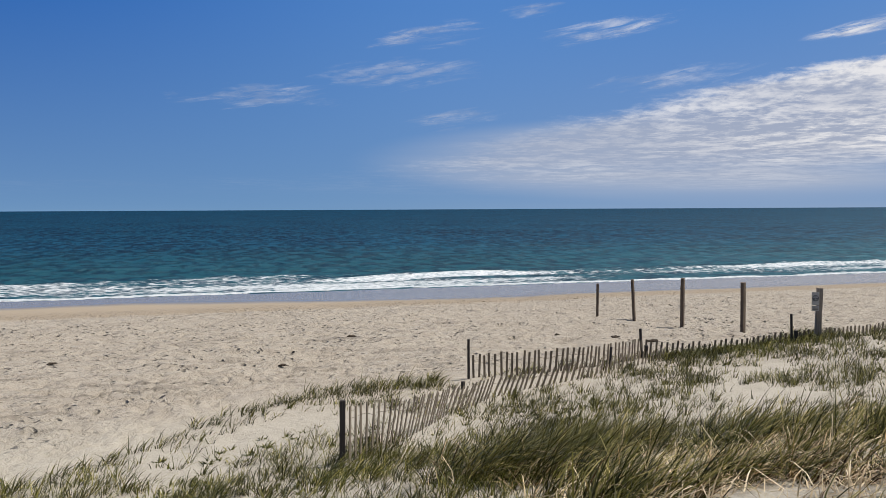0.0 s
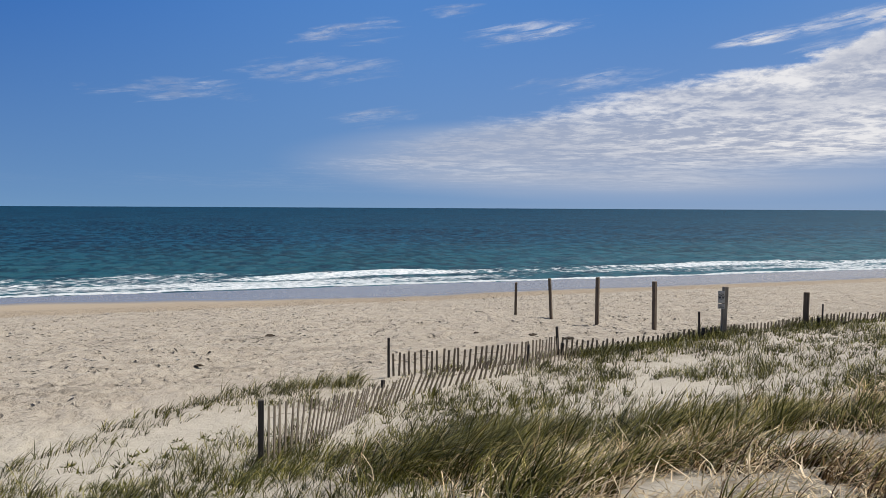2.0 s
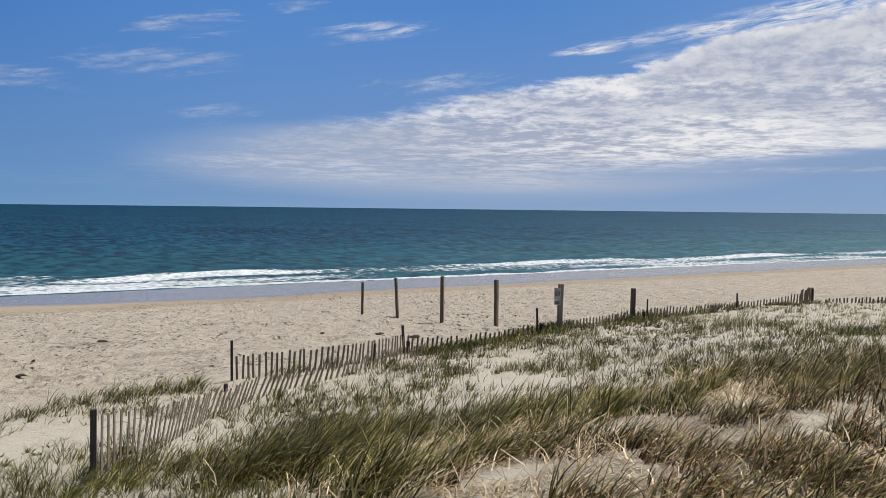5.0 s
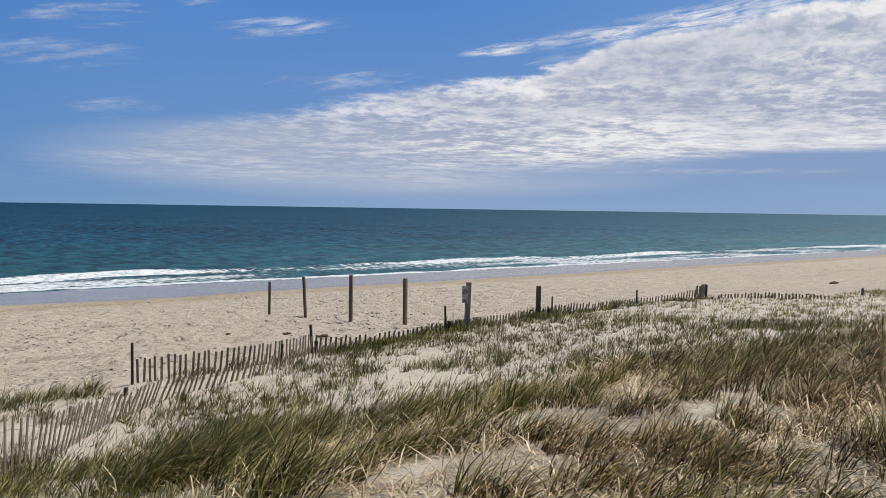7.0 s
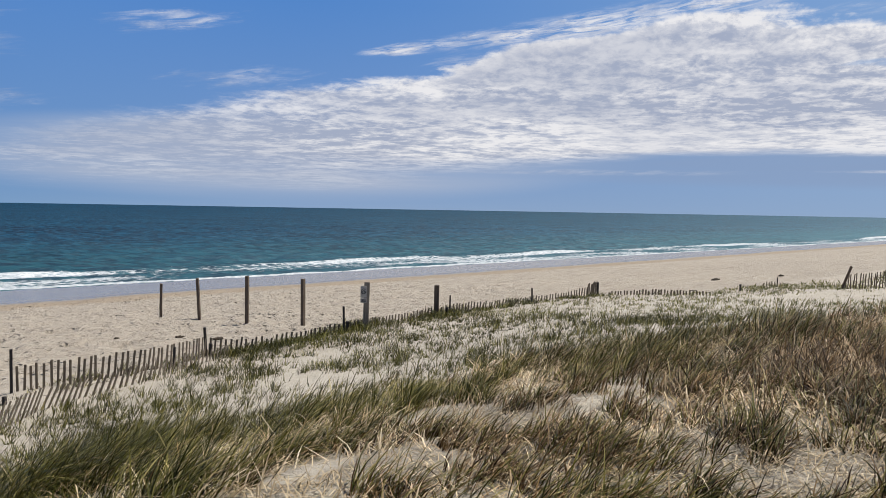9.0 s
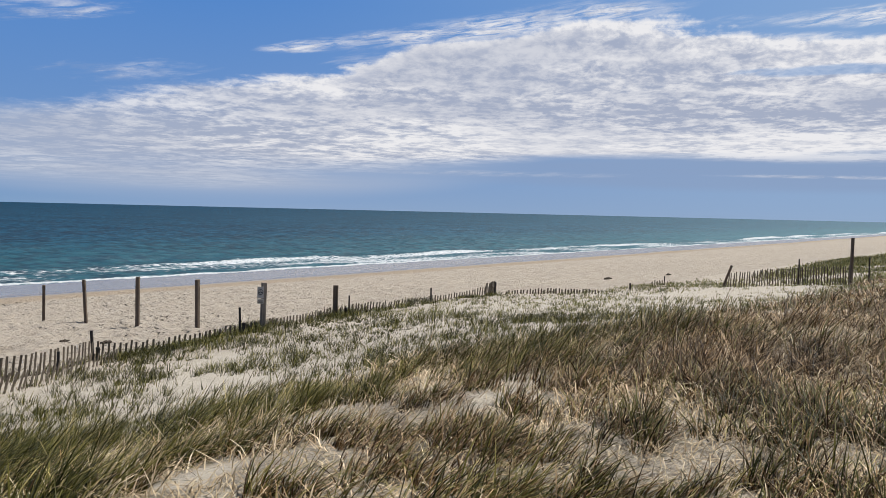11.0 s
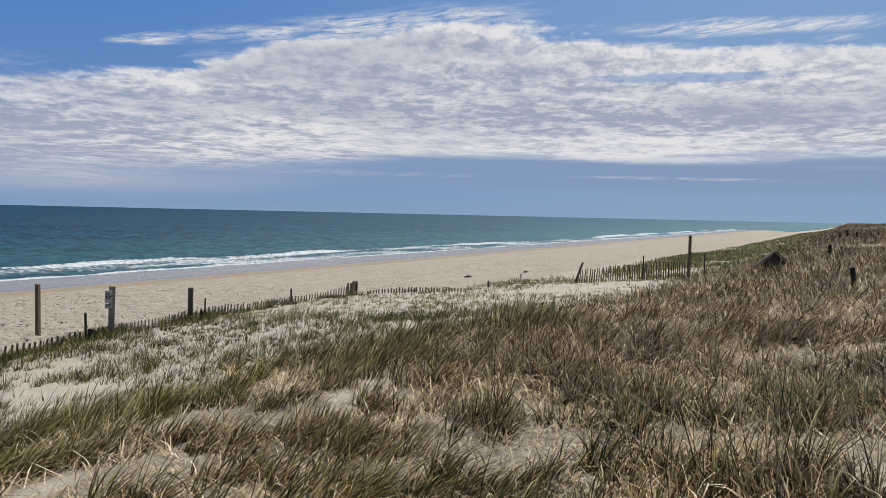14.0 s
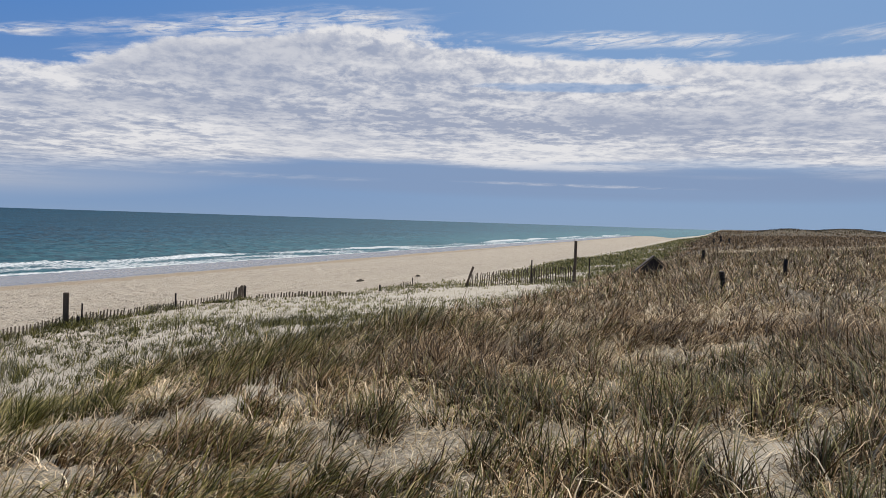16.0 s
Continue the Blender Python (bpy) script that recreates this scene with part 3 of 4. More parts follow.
def box(bm, sx, sy, sz, m=Matrix(), soft=0.0, cuts=0, rough=0.0, seed=1):
    """A box of that size standing on its local z = 0, with bevelled and slightly worn edges."""
    own = bmesh.new()
    bmesh.ops.create_cube(own, size=1.0)
    for v in own.verts:
        v.co = Vector((v.co.x * sx, v.co.y * sy, (v.co.z + 0.5) * sz))
    if soft:
        bmesh.ops.bevel(own, geom=own.edges[:], offset=soft, segments=1, affect="EDGES", profile=0.6)
    if cuts:
        upright = [e for e in own.edges if abs(e.verts[0].co.z - e.verts[1].co.z) > 0.5 * sz]
        bmesh.ops.subdivide_edges(own, edges=upright, cuts=cuts, use_grid_fill=True)
    if rough:
        for v in own.verts:
            v.co += Vector(noise.noise_vector(v.co * 7 + Vector((seed, seed, 0)))) * rough
    bmesh.ops.transform(own, matrix=m, verts=own.verts[:])
    scrap = bpy.data.meshes.new("scrap")
    own.to_mesh(scrap)
    own.free()
    bm.from_mesh(scrap)
    bpy.data.meshes.remove(scrap)


def tube(bm, points, radius, sides=5):
    rings = []
    for k, p in enumerate(points):
        a, b = Vector(points[max(k - 1, 0)]), Vector(points[min(k + 1, len(points) - 1)])
        turn = (b - a).to_track_quat("Z", "Y").to_matrix()
        rings.append([bm.verts.new(Vector(p) + turn @ Vector((radius * math.cos(t), radius * math.sin(t), 0))) for t in (2 * math.pi * i / sides for i in range(sides))])
    for a, b in zip(rings, rings[1:]):
        for i in range(sides):
            bm.faces.new((a[i], a[(i + 1) % sides], b[(i + 1) % sides], b[i]))
    bm.faces.new(rings[0][::-1])
    bm.faces.new(rings[-1])


# ---------------------------------------------------------------- sand fences
def slat_mesh(length, seed, mat):
    bm = bmesh.new()
    box(bm, 0.038, 0.009, length, soft=0.0015, cuts=2, rough=0.004, seed=seed)
    mesh = bpy.data.meshes.new("slat")
    bm.to_mesh(mesh)
    bm.free()
    mesh.materials.append(mat)
    return mesh


SLATS = [slat_mesh(1.25, 3 + 7 * k, SLAT) for k in range(5)]
SHADED_SLATS = [slat_mesh(1.25, 4 + 7 * k, SHADED_SLAT) for k in range(5)]


def sand_fence(label, line, pitch, laths):
    """line: x, y, height shown above the sand, lean to the side and forwards (degrees). The laths run between these places, wired at three heights."""
    x0, y0 = line[0][:2]
    fence = empty("sand_fence", x0, y0, label=label, category="fence", group="sand fences")
    home = fence.location.copy()
    lengths = [0.0]
    for a, b in zip(line, line[1:]):
        lengths.append(lengths[-1] + math.hypot(b[0] - a[0], b[1] - a[1]))
    count = int(lengths[-1] / pitch)
    wires = [[], [], []]
    for k in range(count + 1):
        s = k * pitch + random.uniform(-0.012, 0.012)
        x, y, shown, side, fore = (float(np.interp(s, lengths, [row[c] for row in line])) for c in range(5))
        x2, y2 = (float(np.interp(s + 0.05, lengths, [row[c] for row in line])) for c in range(2))
        x1, y1 = (float(np.interp(s - 0.05, lengths, [row[c] for row in line])) for c in range(2))
        way = math.atan2(y2 - y1, x2 - x1)
        shown += random.uniform(-0.025, 0.025)
        z = float(surface(x, y))
        m = Matrix.Translation((x, y, z - 0.03)) @ Matrix.Rotation(way, 4, "Z") @ Matrix.Rotation(radians(side + random.uniform(-2.5, 2.5)), 4, "Y") \
            @ Matrix.Rotation(radians(fore + random.uniform(-2, 2)), 4, "X")
        hang("slat", laths[k % 5], fence, Matrix.Translation(-home) @ m @ Matrix.Translation((0, 0, shown - 1.22)))
        for w, drop in zip(wires, (0.10, 0.36, 0.62)):
            w.append((m @ Vector((0.0, 0.006 if k % 2 else -0.006, shown - drop))) - home)
    for w, drop in zip(wires, (0.10, 0.36, 0.62)):
        if max(row[2] for row in line) > drop + 0.05:
            bm = bmesh.new()
            tube(bm, w, 0.0022, 4)
            part("wire", bm, WIRE, fence)
    return fence


# ---------------------------------------------------------------- posts
def stake(name, label, category, group, x, y, height, wide, mat, lean=0.0, lean_to=0.0, square=True, seed=1):
    post = empty(name, x, y, label=label, category=category, group=group)
    bm = bmesh.new()
    if square:
        box(bm, wide, wide, height + 0.4, Matrix.Translation((0, 0, -0.4)), soft=wide * 0.09, cuts=3, rough=wide * 0.05, seed=seed)
    else:
        tube(bm, [(0, 0, -0.4)] + [(0.01 * math.sin(seed + k), 0.01 * math.cos(2 * seed + k), height * k / 5) for k in range(6)], wide / 2, 10)
    bmesh.ops.transform(bm, matrix=Matrix.Rotation(lean_to, 4, "Z") @ Matrix.Rotation(radians(lean), 4, "Y") @ Matrix.Rotation(random.uniform(0, 1.5), 4, "Z"), verts=bm.verts[:])
    mesh = bpy.data.meshes.new(name)
    bm.normal_update()
    bm.to_mesh(mesh)
    bm.free()
    mesh.materials.append(mat)
    post.parent = None
    body = new(name, mesh)
    body.location = post.location
    tagged(body, label, category, group)
    bpy.data.objects.remove(post)
    return body

BARRIER = "square weathered timber post standing upright in the beach sand"
for x, y, height, wide, lean, to in ((11.54, 22.58, 1.02, 0.072, 0.5, 0), (12.16, 21.42, 1.24, 0.078, 3.0, 2.6), (12.61, 19.60, 1.36, 0.094, 0, 0), (13.44, 18.08, 1.32, 0.100, 0.5, 3)):
    stake("timber_post", BARRIER, "post", "row of timber posts", x, y, height, wide, POST, lean, to, seed=int(x * 10))
stake("timber_post", "short thick square timber post at the fence", "post", "row of timber posts", 13.70, 13.18, 0.74, 0.118, POST, 1, 0, seed=77)
stake("timber_post", "tall slim timber post at the end of the fence", "post", "", 29.41, 4.76, 1.60, 0.085, POST, 0.4, 0, seed=78)

# sign on its post
sign = empty("beach_sign", 11.27, 12.94, label="square timber post with a small weathered white notice board", category="sign", turn=radians(-28))
bm = bmesh.new()
box(bm, 0.105, 0.105, 1.39, Matrix.Translation((0, 0, -0.4)), soft=0.008, cuts=3, rough=0.004, seed=5)
bmesh.ops.transform(bm, matrix=Matrix.Rotation(radians(1.5), 4, "Y"), verts=bm.verts[:])
part("post", bm, LIT_GREY_POST, sign)
bm = bmesh.new()
box(bm, 0.135, 0.006, 0.25, Matrix.Translation((-0.065, -0.064, 0.66)), soft=0.002)
upper = part("board", bm, BOARD, sign, "small white notice board with a round emblem")
bm = bmesh.new()
box(bm, 0.135, 0.006, 0.095, Matrix.Translation((-0.065, -0.064, 0.55)), soft=0.002)
lower = part("board", bm, BOARD, sign, "small white plate under the notice board")
bm = bmesh.new()
ring = [bm.verts.new((-0.065 + r * math.cos(a), -0.0685, 0.795 + r * math.sin(a))) for r in (0.058, 0.046) for a in (2 * math.pi * k / 28 for k in range(28))]
for k in range(28):
    bm.faces.new((ring[k], ring[(k + 1) % 28], ring[28 + (k + 1) % 28], ring[28 + k]))
bmesh.ops.solidify(bm, geom=bm.faces[:], thickness=-0.001)
part("emblem", bm, PRINT, upper)
bm = bmesh.new()
for dx, dz, w, h in ((-0.089, 0.77, 0.034, 0.026), (-0.041, 0.77, 0.034, 0.026), (-0.065, 0.81, 0.04, 0.016)):
    box(bm, w, 0.0012, h, Matrix.Translation((dx, -0.0678, dz)))
part("mark", bm, PRINT, upper)
bm = bmesh.new()
for dz, w in ((0.62, 0.105), (0.597, 0.085), (0.574, 0.105)):
    box(bm, w, 0.0012, 0.010, Matrix.Translation((-0.065, -0.0678, dz)))
part("lettering_bar", bm, PRINT, lower)

STEEL = "dark slim fence stake standing in the sand"
for x, y, height, wide, lean, to in ((4.33, 13.30, 0.69, 0.042, 0, 0), (4.02, 12.65, 0.12, 0.055, 0, 0), (6.90, 13.03, 0.36, 0.04, 2, 0), (7.88, 13.64, 0.55, 0.045, 3, 3), (10.72, 12.99, 0.54, 0.038, 2, 3),
                                     (13.98, 13.00, 0.49, 0.035, 1, 0), (17.12, 12.93, 0.37, 0.038, 0, 0), (19.69, 12.53, 0.36, 0.045, 2, 0), (23.05, 9.79, 0.20, 0.045, 0, 0), (27.06, 10.25, 0.32, 0.035, 0, 0),
                                     (30.45, 6.62, 0.94, 0.04, 0, 0), (29.61, 4.26, 0.92, 0.04, 0, 0)):
    stake("fence_stake", STEEL, "stake", "fence stakes", x, y, height, wide, CHAR, lean, to, seed=int(x * 13))
for x, y, height in ((10.78, 12.95, 0.22), (7.95, 13.60, 0.24), (13.86, 12.98, 0.2)):
    stake("fence_stake", "short dark stub of a broken fence stake", "stake", "fence stakes", x, y, height, 0.06, CHAR, 1, 0, seed=int(x * 17))
stake("fence_stake", "dark heavy stake at the end of the near fence", "stake", "fence stakes", 1.39, 8.64, 0.71, 0.062, CHAR, 1, 0.3, seed=3)
stake("fence_stake", "weathered stake leaning over at the fence end", "stake", "fence stakes", 27.89, 8.48, 0.80, 0.075, POST, 19, -1.25, seed=4)
for x, y, height, wide, lean in ((26.10, 0.20, 0.44, 0.10, 2), (18.71, -1.65, 0.40, 0.085, 1), (16.33, -0.37, 0.34, 0.10, 4), (61.01, 0.22, 0.42, 0.15, 0), (61.40, -0.28, 0.5, 0.16, 5), (60.99, -0.83, 0.36, 0.14, 0)):
    stake("stump", "dark broken post stump sunk in dry dune grass", "post", "post stumps", x, y, height, wide, CHAR, lean, 1.0, square=False, seed=int(x))

# x, y, height shown, lean along the fence, lean across it
sand_fence("near sand fence of pale leaning wooden laths on wire", ((1.47, 8.67, 0.63, 1, 0), (1.72, 8.95, 0.62, 3, 2), (2.05, 9.35, 0.56, 8, 5), (2.5, 9.95, 0.49, 14, 8), (3.2, 10.95, 0.42, 19, 11), (4.15, 11.75, 0.37, 20, 12),
           (4.9, 12.08, 0.33, 16, 10), (5.8, 12.24, 0.31, 12, 8), (7.0, 12.72, 0.27, 8, 6), (8.2, 13.3, 0.2, 4, 4)), 0.116, SLATS)
sand_fence("upright dark sand fence of wooden laths on wire", ((4.42, 13.33, 0.40, 0, 0), (5.33, 13.18, 0.40, 2, 0), (6.34, 13.08, 0.40, 6, 2), (7.15, 13.28, 0.38, 3, 0), (7.85, 13.61, 0.36, 3, 0)), 0.098, SHADED_SLATS)
sand_fence("low sand fence of dark wooden laths half buried in sand", ((7.95, 13.65, 0.32, 3, 0), (9.16, 13.42, 0.20, 6, 4), (10.68, 13.02, 0.19, 3, 0), (11.99, 13.06, 0.17, 4, 0), (13.60, 13.20, 0.19, 3, 0), (14.10, 13.05, 0.24, 2, 0),
           (15.61, 12.99, 0.20, 8, 5), (17.12, 12.96, 0.15, 3, 0), (18.63, 12.71, 0.16, 5, 0), (19.33, 12.61, 0.30, 6, 0)), 0.105, SHADED_SLATS)
sand_fence("bunched wooden laths at the end of the low fence", ((19.31, 12.61, 0.34, 5, 0), (19.65, 12.55, 0.42, 8, 0)), 0.046, SHADED_SLATS)
sand_fence("almost buried row of dark wooden fence laths", ((19.78, 12.20, 0.08, 0, 0), (20.04, 11.54, 0.13, 4, 0), (20.34, 10.83, 0.15, 2, 0), (20.54, 10.12, 0.12, 0, 0), (20.79, 9.61, 0.07, 0, 0)), 0.085, SHADED_SLATS)
sand_fence("small stretch of buried wooden fence laths", ((26.46, 10.46, 0.16, 4, 0), (27.16, 10.15, 0.18, 0, 0)), 0.12, SLATS)
sand_fence("upright sand fence of brown shaded wooden laths across the dune", ((27.91, 8.41, 0.50, 5, 0), (29.36, 7.45, 0.58, 2, 0), (30.45, 6.57, 0.64, 0, 0), (29.95, 5.56, 0.66, 0, 0), (29.44, 4.83, 0.64, -2, 0)), 0.112, SHADED_SLATS)

# little gabled shelter of boards, sunk in the grass
hut = empty("board_shelter", 23.22, 1.49, label="small dark gabled roof of old boards sunk in dune grass", category="shelter", turn=radians(7))
PEAK, EAVES = 0.50, ((0.56, 0.0), (-0.34, 0.22))
for eave_y, eave_z in EAVES:
    fall = math.atan2(PEAK - eave_z, abs(eave_y))
    length = math.hypot(PEAK - eave_z, eave_y) + 0.06
    for k in range(5):
        bm = bmesh.new()
        box(bm, 0.13, 0.032, length, soft=0.004, cuts=1, rough=0.005, seed=k)
        away = 1 if eave_y > 0 else -1
        m = Matrix.Translation((-0.27 + 0.136 * k, 0, PEAK + 0.01)) @ Matrix.Rotation(-away * (math.pi / 2 + fall), 4, "X")
        bmesh.ops.transform(bm, matrix=m, verts=bm.verts[:])
        part("board", bm, ROOF, hut)
bm = bmesh.new()
outline = ((0.0, PEAK - 0.03), (EAVES[0][0] - 0.05, EAVES[0][1] - 0.02), (EAVES[0][0] - 0.05, -0.15), (EAVES[1][0] + 0.05, -0.15), (EAVES[1][0] + 0.05, EAVES[1][1] - 0.02))
front = bm.faces.new([bm.verts.new((-0.24, y, z)) for y, z in outline])
deep_side = bmesh.ops.extrude_face_region(bm, geom=[front])
bmesh.ops.translate(bm, vec=(0.03, 0, 0), verts=[v for v in deep_side["geom"] if isinstance(v, bmesh.types.BMVert)])
bmesh.ops.recalc_face_normals(bm, faces=bm.faces[:])
part("gable_board", bm, CHAR, hut, "dark gable of old boards")

# dried weed washed up on the beach
def weed(x, y, size, seed):
    bm = bmesh.new()
    bmesh.ops.create_icosphere(bm, subdivisions=3, radius=1)
    for v in bm.verts:
        k = 1 + 0.5 * noise.noise(v.co * 2.1 + Vector((seed, 0, 0))) + 0.35 * noise.noise(v.co * 6 + Vector((seed, 2, 0)))
        v.co = Vector((v.co.x * size * k, v.co.y * size * 0.6 * k, max(-0.05, v.co.z) * size * 0.4 * k))
    mesh = bpy.data.meshes.new("seaweed_clump")
    bm.to_mesh(mesh)
    bm.free()
    mesh.materials.append(WEED)
    ob = new("seaweed_clump", mesh)
    ob.location = (x, y, float(surface(x, y)))
    tagged(ob, "dark dried seaweed clump lying on the sand", "seaweed", "seaweed clumps")


for x, y, size in ((38.4, 17.6, 0.28), (9.9, 18.4, 0.12), (3.6, 21.0, 0.13), (1.5, 17.2, 0.09), (10.5, 17.6, 0.14), (8.8, 19.5, 0.08), (-3.2, 18.9, 0.1), (44.0, 16.5, 0.2), (30.5, 14.9, 0.18)):
    weed(x, y, size, x)


# ---------------------------------------------------------------- grass
def blades(name, label, mat, x, y, length, width, way, start, bend, joints=3):
    """Ribbons that rise from the sand at the angle start and bow over by bend, towards way."""
    count = len(x)
    side = way + np.pi / 2 + rng.normal(0, 0.7, count)
    sx, sy = np.cos(side), np.sin(side)
    verts = np.zeros((count, 2 * joints + 1, 3))
    px, py, pz = x.copy(), y.copy(), surface(x, y) - 0.012
    for k in range(joints):
        w = width * (1 - 0.5 * (k / joints) ** 1.5) / 2
        verts[:, 2 * k] = np.stack([px - sx * w, py - sy * w, pz], 1)
        verts[:, 2 * k + 1] = np.stack([px + sx * w, py + sy * w, pz], 1)
        lean = start + bend * (k + 0.5) / joints
        px, py, pz = px + np.cos(way) * np.sin(lean) * length / joints, py + np.sin(way) * np.sin(lean) * length / joints, pz + np.cos(lean) * length / joints
    verts[:, -1] = np.stack([px, py, np.maximum(pz, surface(px, py) + 0.004)], 1)
    tri = [t for k in range(joints - 1) for t in ((2 * k, 2 * k + 1, 2 * k + 3), (2 * k, 2 * k + 3, 2 * k + 2))] + [(2 * joints - 2, 2 * joints - 1, 2 * joints)]
    faces = (np.arange(count)[:, None, None] * (2 * joints + 1) + np.array(tri)[None]).reshape(-1, 3)
    return tagged(new(name, raw_mesh(name, verts.reshape(-1, 3), faces, mat, True)), label, "grass", kind="stuff")


TOE = (np.array([-6.0, -1.9, -0.1, 1.3, 2.8, 4.6, 7.9, 9.5, 17.0, 18.4, 19.7, 21.0, 22.0, 25.0, 28.0, 32.0, 34.5, 42.0, 48.0, 56.0, 64.0, 77.0, 150.0, 400.0]),
       np.array([5.5, 9.6, 12.4, 13.4, 13.7, 13.5, 13.7, 13.5, 13.3, 13.0, 12.0, 10.9, 10.5, 10.8, 11.0, 10.4, 9.8, 10.1, 10.4, 10.3, 9.7, 8.2, 7.0, 6.0]))
DENSE = (np.array([-8.0, 1.0, 2.4, 3.5, 5.6, 9.0, 11.0, 13.0, 17.0, 20.0, 24.0, 30.0, 33.0, 41.0, 60.0, 400.0]), np.array([-2.0, 3.0, 5.8, 7.3, 7.7, 7.0, 5.2, 4.1, 3.6, 3.4, 3.1, 3.5, 2.8, 2.4, 2.2, 2.2]))
BARE = ((5.8, 3.65, 0.5, 0.28), (6.5, 3.72, 0.42, 0.2), (3.05, 4.3, 0.36, 0.24), (2.75, 4.6, 0.3, 0.22), (5.5, -0.6, 0.5, 0.3), (6.0, -0.95, 0.36, 0.22),
        (5.05, 5.2, 0.26, 0.16), (4.7, 4.85, 0.26, 0.16), (7.4, 5.2, 0.3, 0.2), (22.6, 1.5, 0.8, 0.4), (18.0, -1.6, 0.45, 0.2), (15.7, -0.35, 0.45, 0.2), (25.2, 0.3, 0.6, 0.25))
# the fullest tussocks: place, reach and how thick
FULL = ((3.0, 7.0, 0.7, 1.0), (3.7, 7.5, 0.6, 0.9), (2.4, 6.4, 0.5, 0.8), (5.0, 6.1, 0.55, 1.0), (5.6, 5.6, 0.5, 0.8), (5.2, 4.1, 0.45, 0.9), (5.25, 2.55, 0.4, 1.0), (6.2, 2.8, 0.55, 0.9), (4.55, 1.8, 0.45, 1.0),
        (8.1, 3.0, 1.1, 0.95), (7.0, 4.5, 0.6, 0.9), (5.7, 1.3, 0.7, 0.9), (4.0, 4.3, 0.35, 0.8), (7.6, 1.6, 0.9, 0.9), (5.0, 0.4, 0.5, 0.9), (6.6, 6.3, 0.7, 0.7),
        (5.5, 2.0, 0.4, 0.9), (4.9, 2.1, 0.35, 0.9), (6.0, 5.3, 0.5, 0.8), (5.1, 1.5, 0.4, 0.9), (4.15, 3.4, 0.45, 0.9), (6.4, 1.7, 0.6, 0.9), (4.5, 3.0, 0.35, 0.8), (4.2, 4.5, 0.35, 0.9), (4.1, 2.9, 0.35, 0.9), (4.4, 1.2, 0.45, 0.95), (5.4, 0.1, 0.5, 0.95), (4.9, 2.4, 0.4, 0.9), (4.7, 0.3, 0.5, 0.9), (6.3, 0.3, 0.7, 0.9))


def scatter(count, x0, x1, y0, y1):
    return rng.uniform(x0, x1, count), rng.uniform(y0, y1, count)


def thick(x, y):
    """How closely the long dry grass stands, 0 to 1."""
    d = np.interp(x, *DENSE) - y + 0.9 * soft_noise(x * 0.8, y * 0.8, 41) + 1.5 * np.clip((x - 22) / 12, 0, 1)
    k = np.clip(d / 2.0, 0, 1) * np.clip(0.78 + 0.5 * np.maximum(np.clip((x - 5.5) / 3, 0, 1), np.clip((2.6 - y) / 0.8, 0, 1) * np.clip((x - 3) / 0.8, 0, 1)) + 0.62 * soft_noise(x * 0.75, y * 0.75, 42) + 0.5 * soft_noise(x * 2.0, y * 2.0, 43), 0.03, 1)
    for fx, fy, reach, much in FULL:
        k = np.maximum(k, much * np.exp(-((x - fx) ** 2 + (y - fy) ** 2) / reach ** 2))
    for bx, by, rx, ry in BARE:
        k = k * np.clip(1.6 * (np.hypot((x - bx) / rx, (y - by) / ry) - 0.75 + 0.7 * soft_noise(x * 4, y * 4, 45)), 0.06, 1)
    return k * (np.hypot(x, y) > 1.6)


def clumps(x, y, each, reach):
    """Blades gathered in clumps round the places given."""
    many = rng.integers(each[0], each[1], len(x))
    px, py = np.repeat(x, many), np.repeat(y, many)
    r, a = reach * np.sqrt(rng.random(len(px))), rng.uniform(0, 2 * np.pi, len(px))
    return px + r * np.cos(a), py + r * np.sin(a)


gx, gy = np.meshgrid(xs, ys)
layer = ground.data.attributes.new("litter_shade", "FLOAT", "POINT")
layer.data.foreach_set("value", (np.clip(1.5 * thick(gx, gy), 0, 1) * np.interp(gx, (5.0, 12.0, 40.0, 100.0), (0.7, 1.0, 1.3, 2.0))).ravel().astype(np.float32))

WIND = radians(-8)


def lay(name, label, mat, x, y, long, wide, start, bend, stray, joints=0):
    count = len(x)
    far = np.hypot(x, y)
    gust = 0.5 * soft_noise(x * 0.6, y * 0.6, 51)
    length = rng.uniform(*long, count) * (0.85 + 0.3 * soft_noise(x * 0.9, y * 0.9, 52))
    width = rng.uniform(*wide, count) * (1 + np.clip(far - 8, 0, 60) / 10)
    return blades(name, label, mat, x, y, length, width, WIND + gust + rng.normal(0, stray, count), np.abs(rng.normal(*start, count)), np.abs(rng.normal(*bend, count)), joints or 4 if np.median(far) < 9 else 3 if np.median(far) < 26 else 2)


def chosen(count, area, chance):
    x, y = scatter(count, *area)
    keep = rng.random(count) < chance(x, y)
    return x[keep], y[keep]


# long dry grass on the dune's top: close by, then farther along the ridge
def tussocks(x, y, each, reach):
    """Blades that spring from a tussock's heart and lean outwards: place, and the way out."""
    many = rng.integers(each[0], each[1], len(x))
    size = np.repeat(rng.uniform(0.6, 1.3, len(x)), many)
    px, py = np.repeat(x, many), np.repeat(y, many)
    r, a = reach * size * np.sqrt(rng.random(len(px))), rng.uniform(0, 2 * np.pi, len(px))
    return px + r * np.cos(a), py + r * np.sin(a), a, r / reach


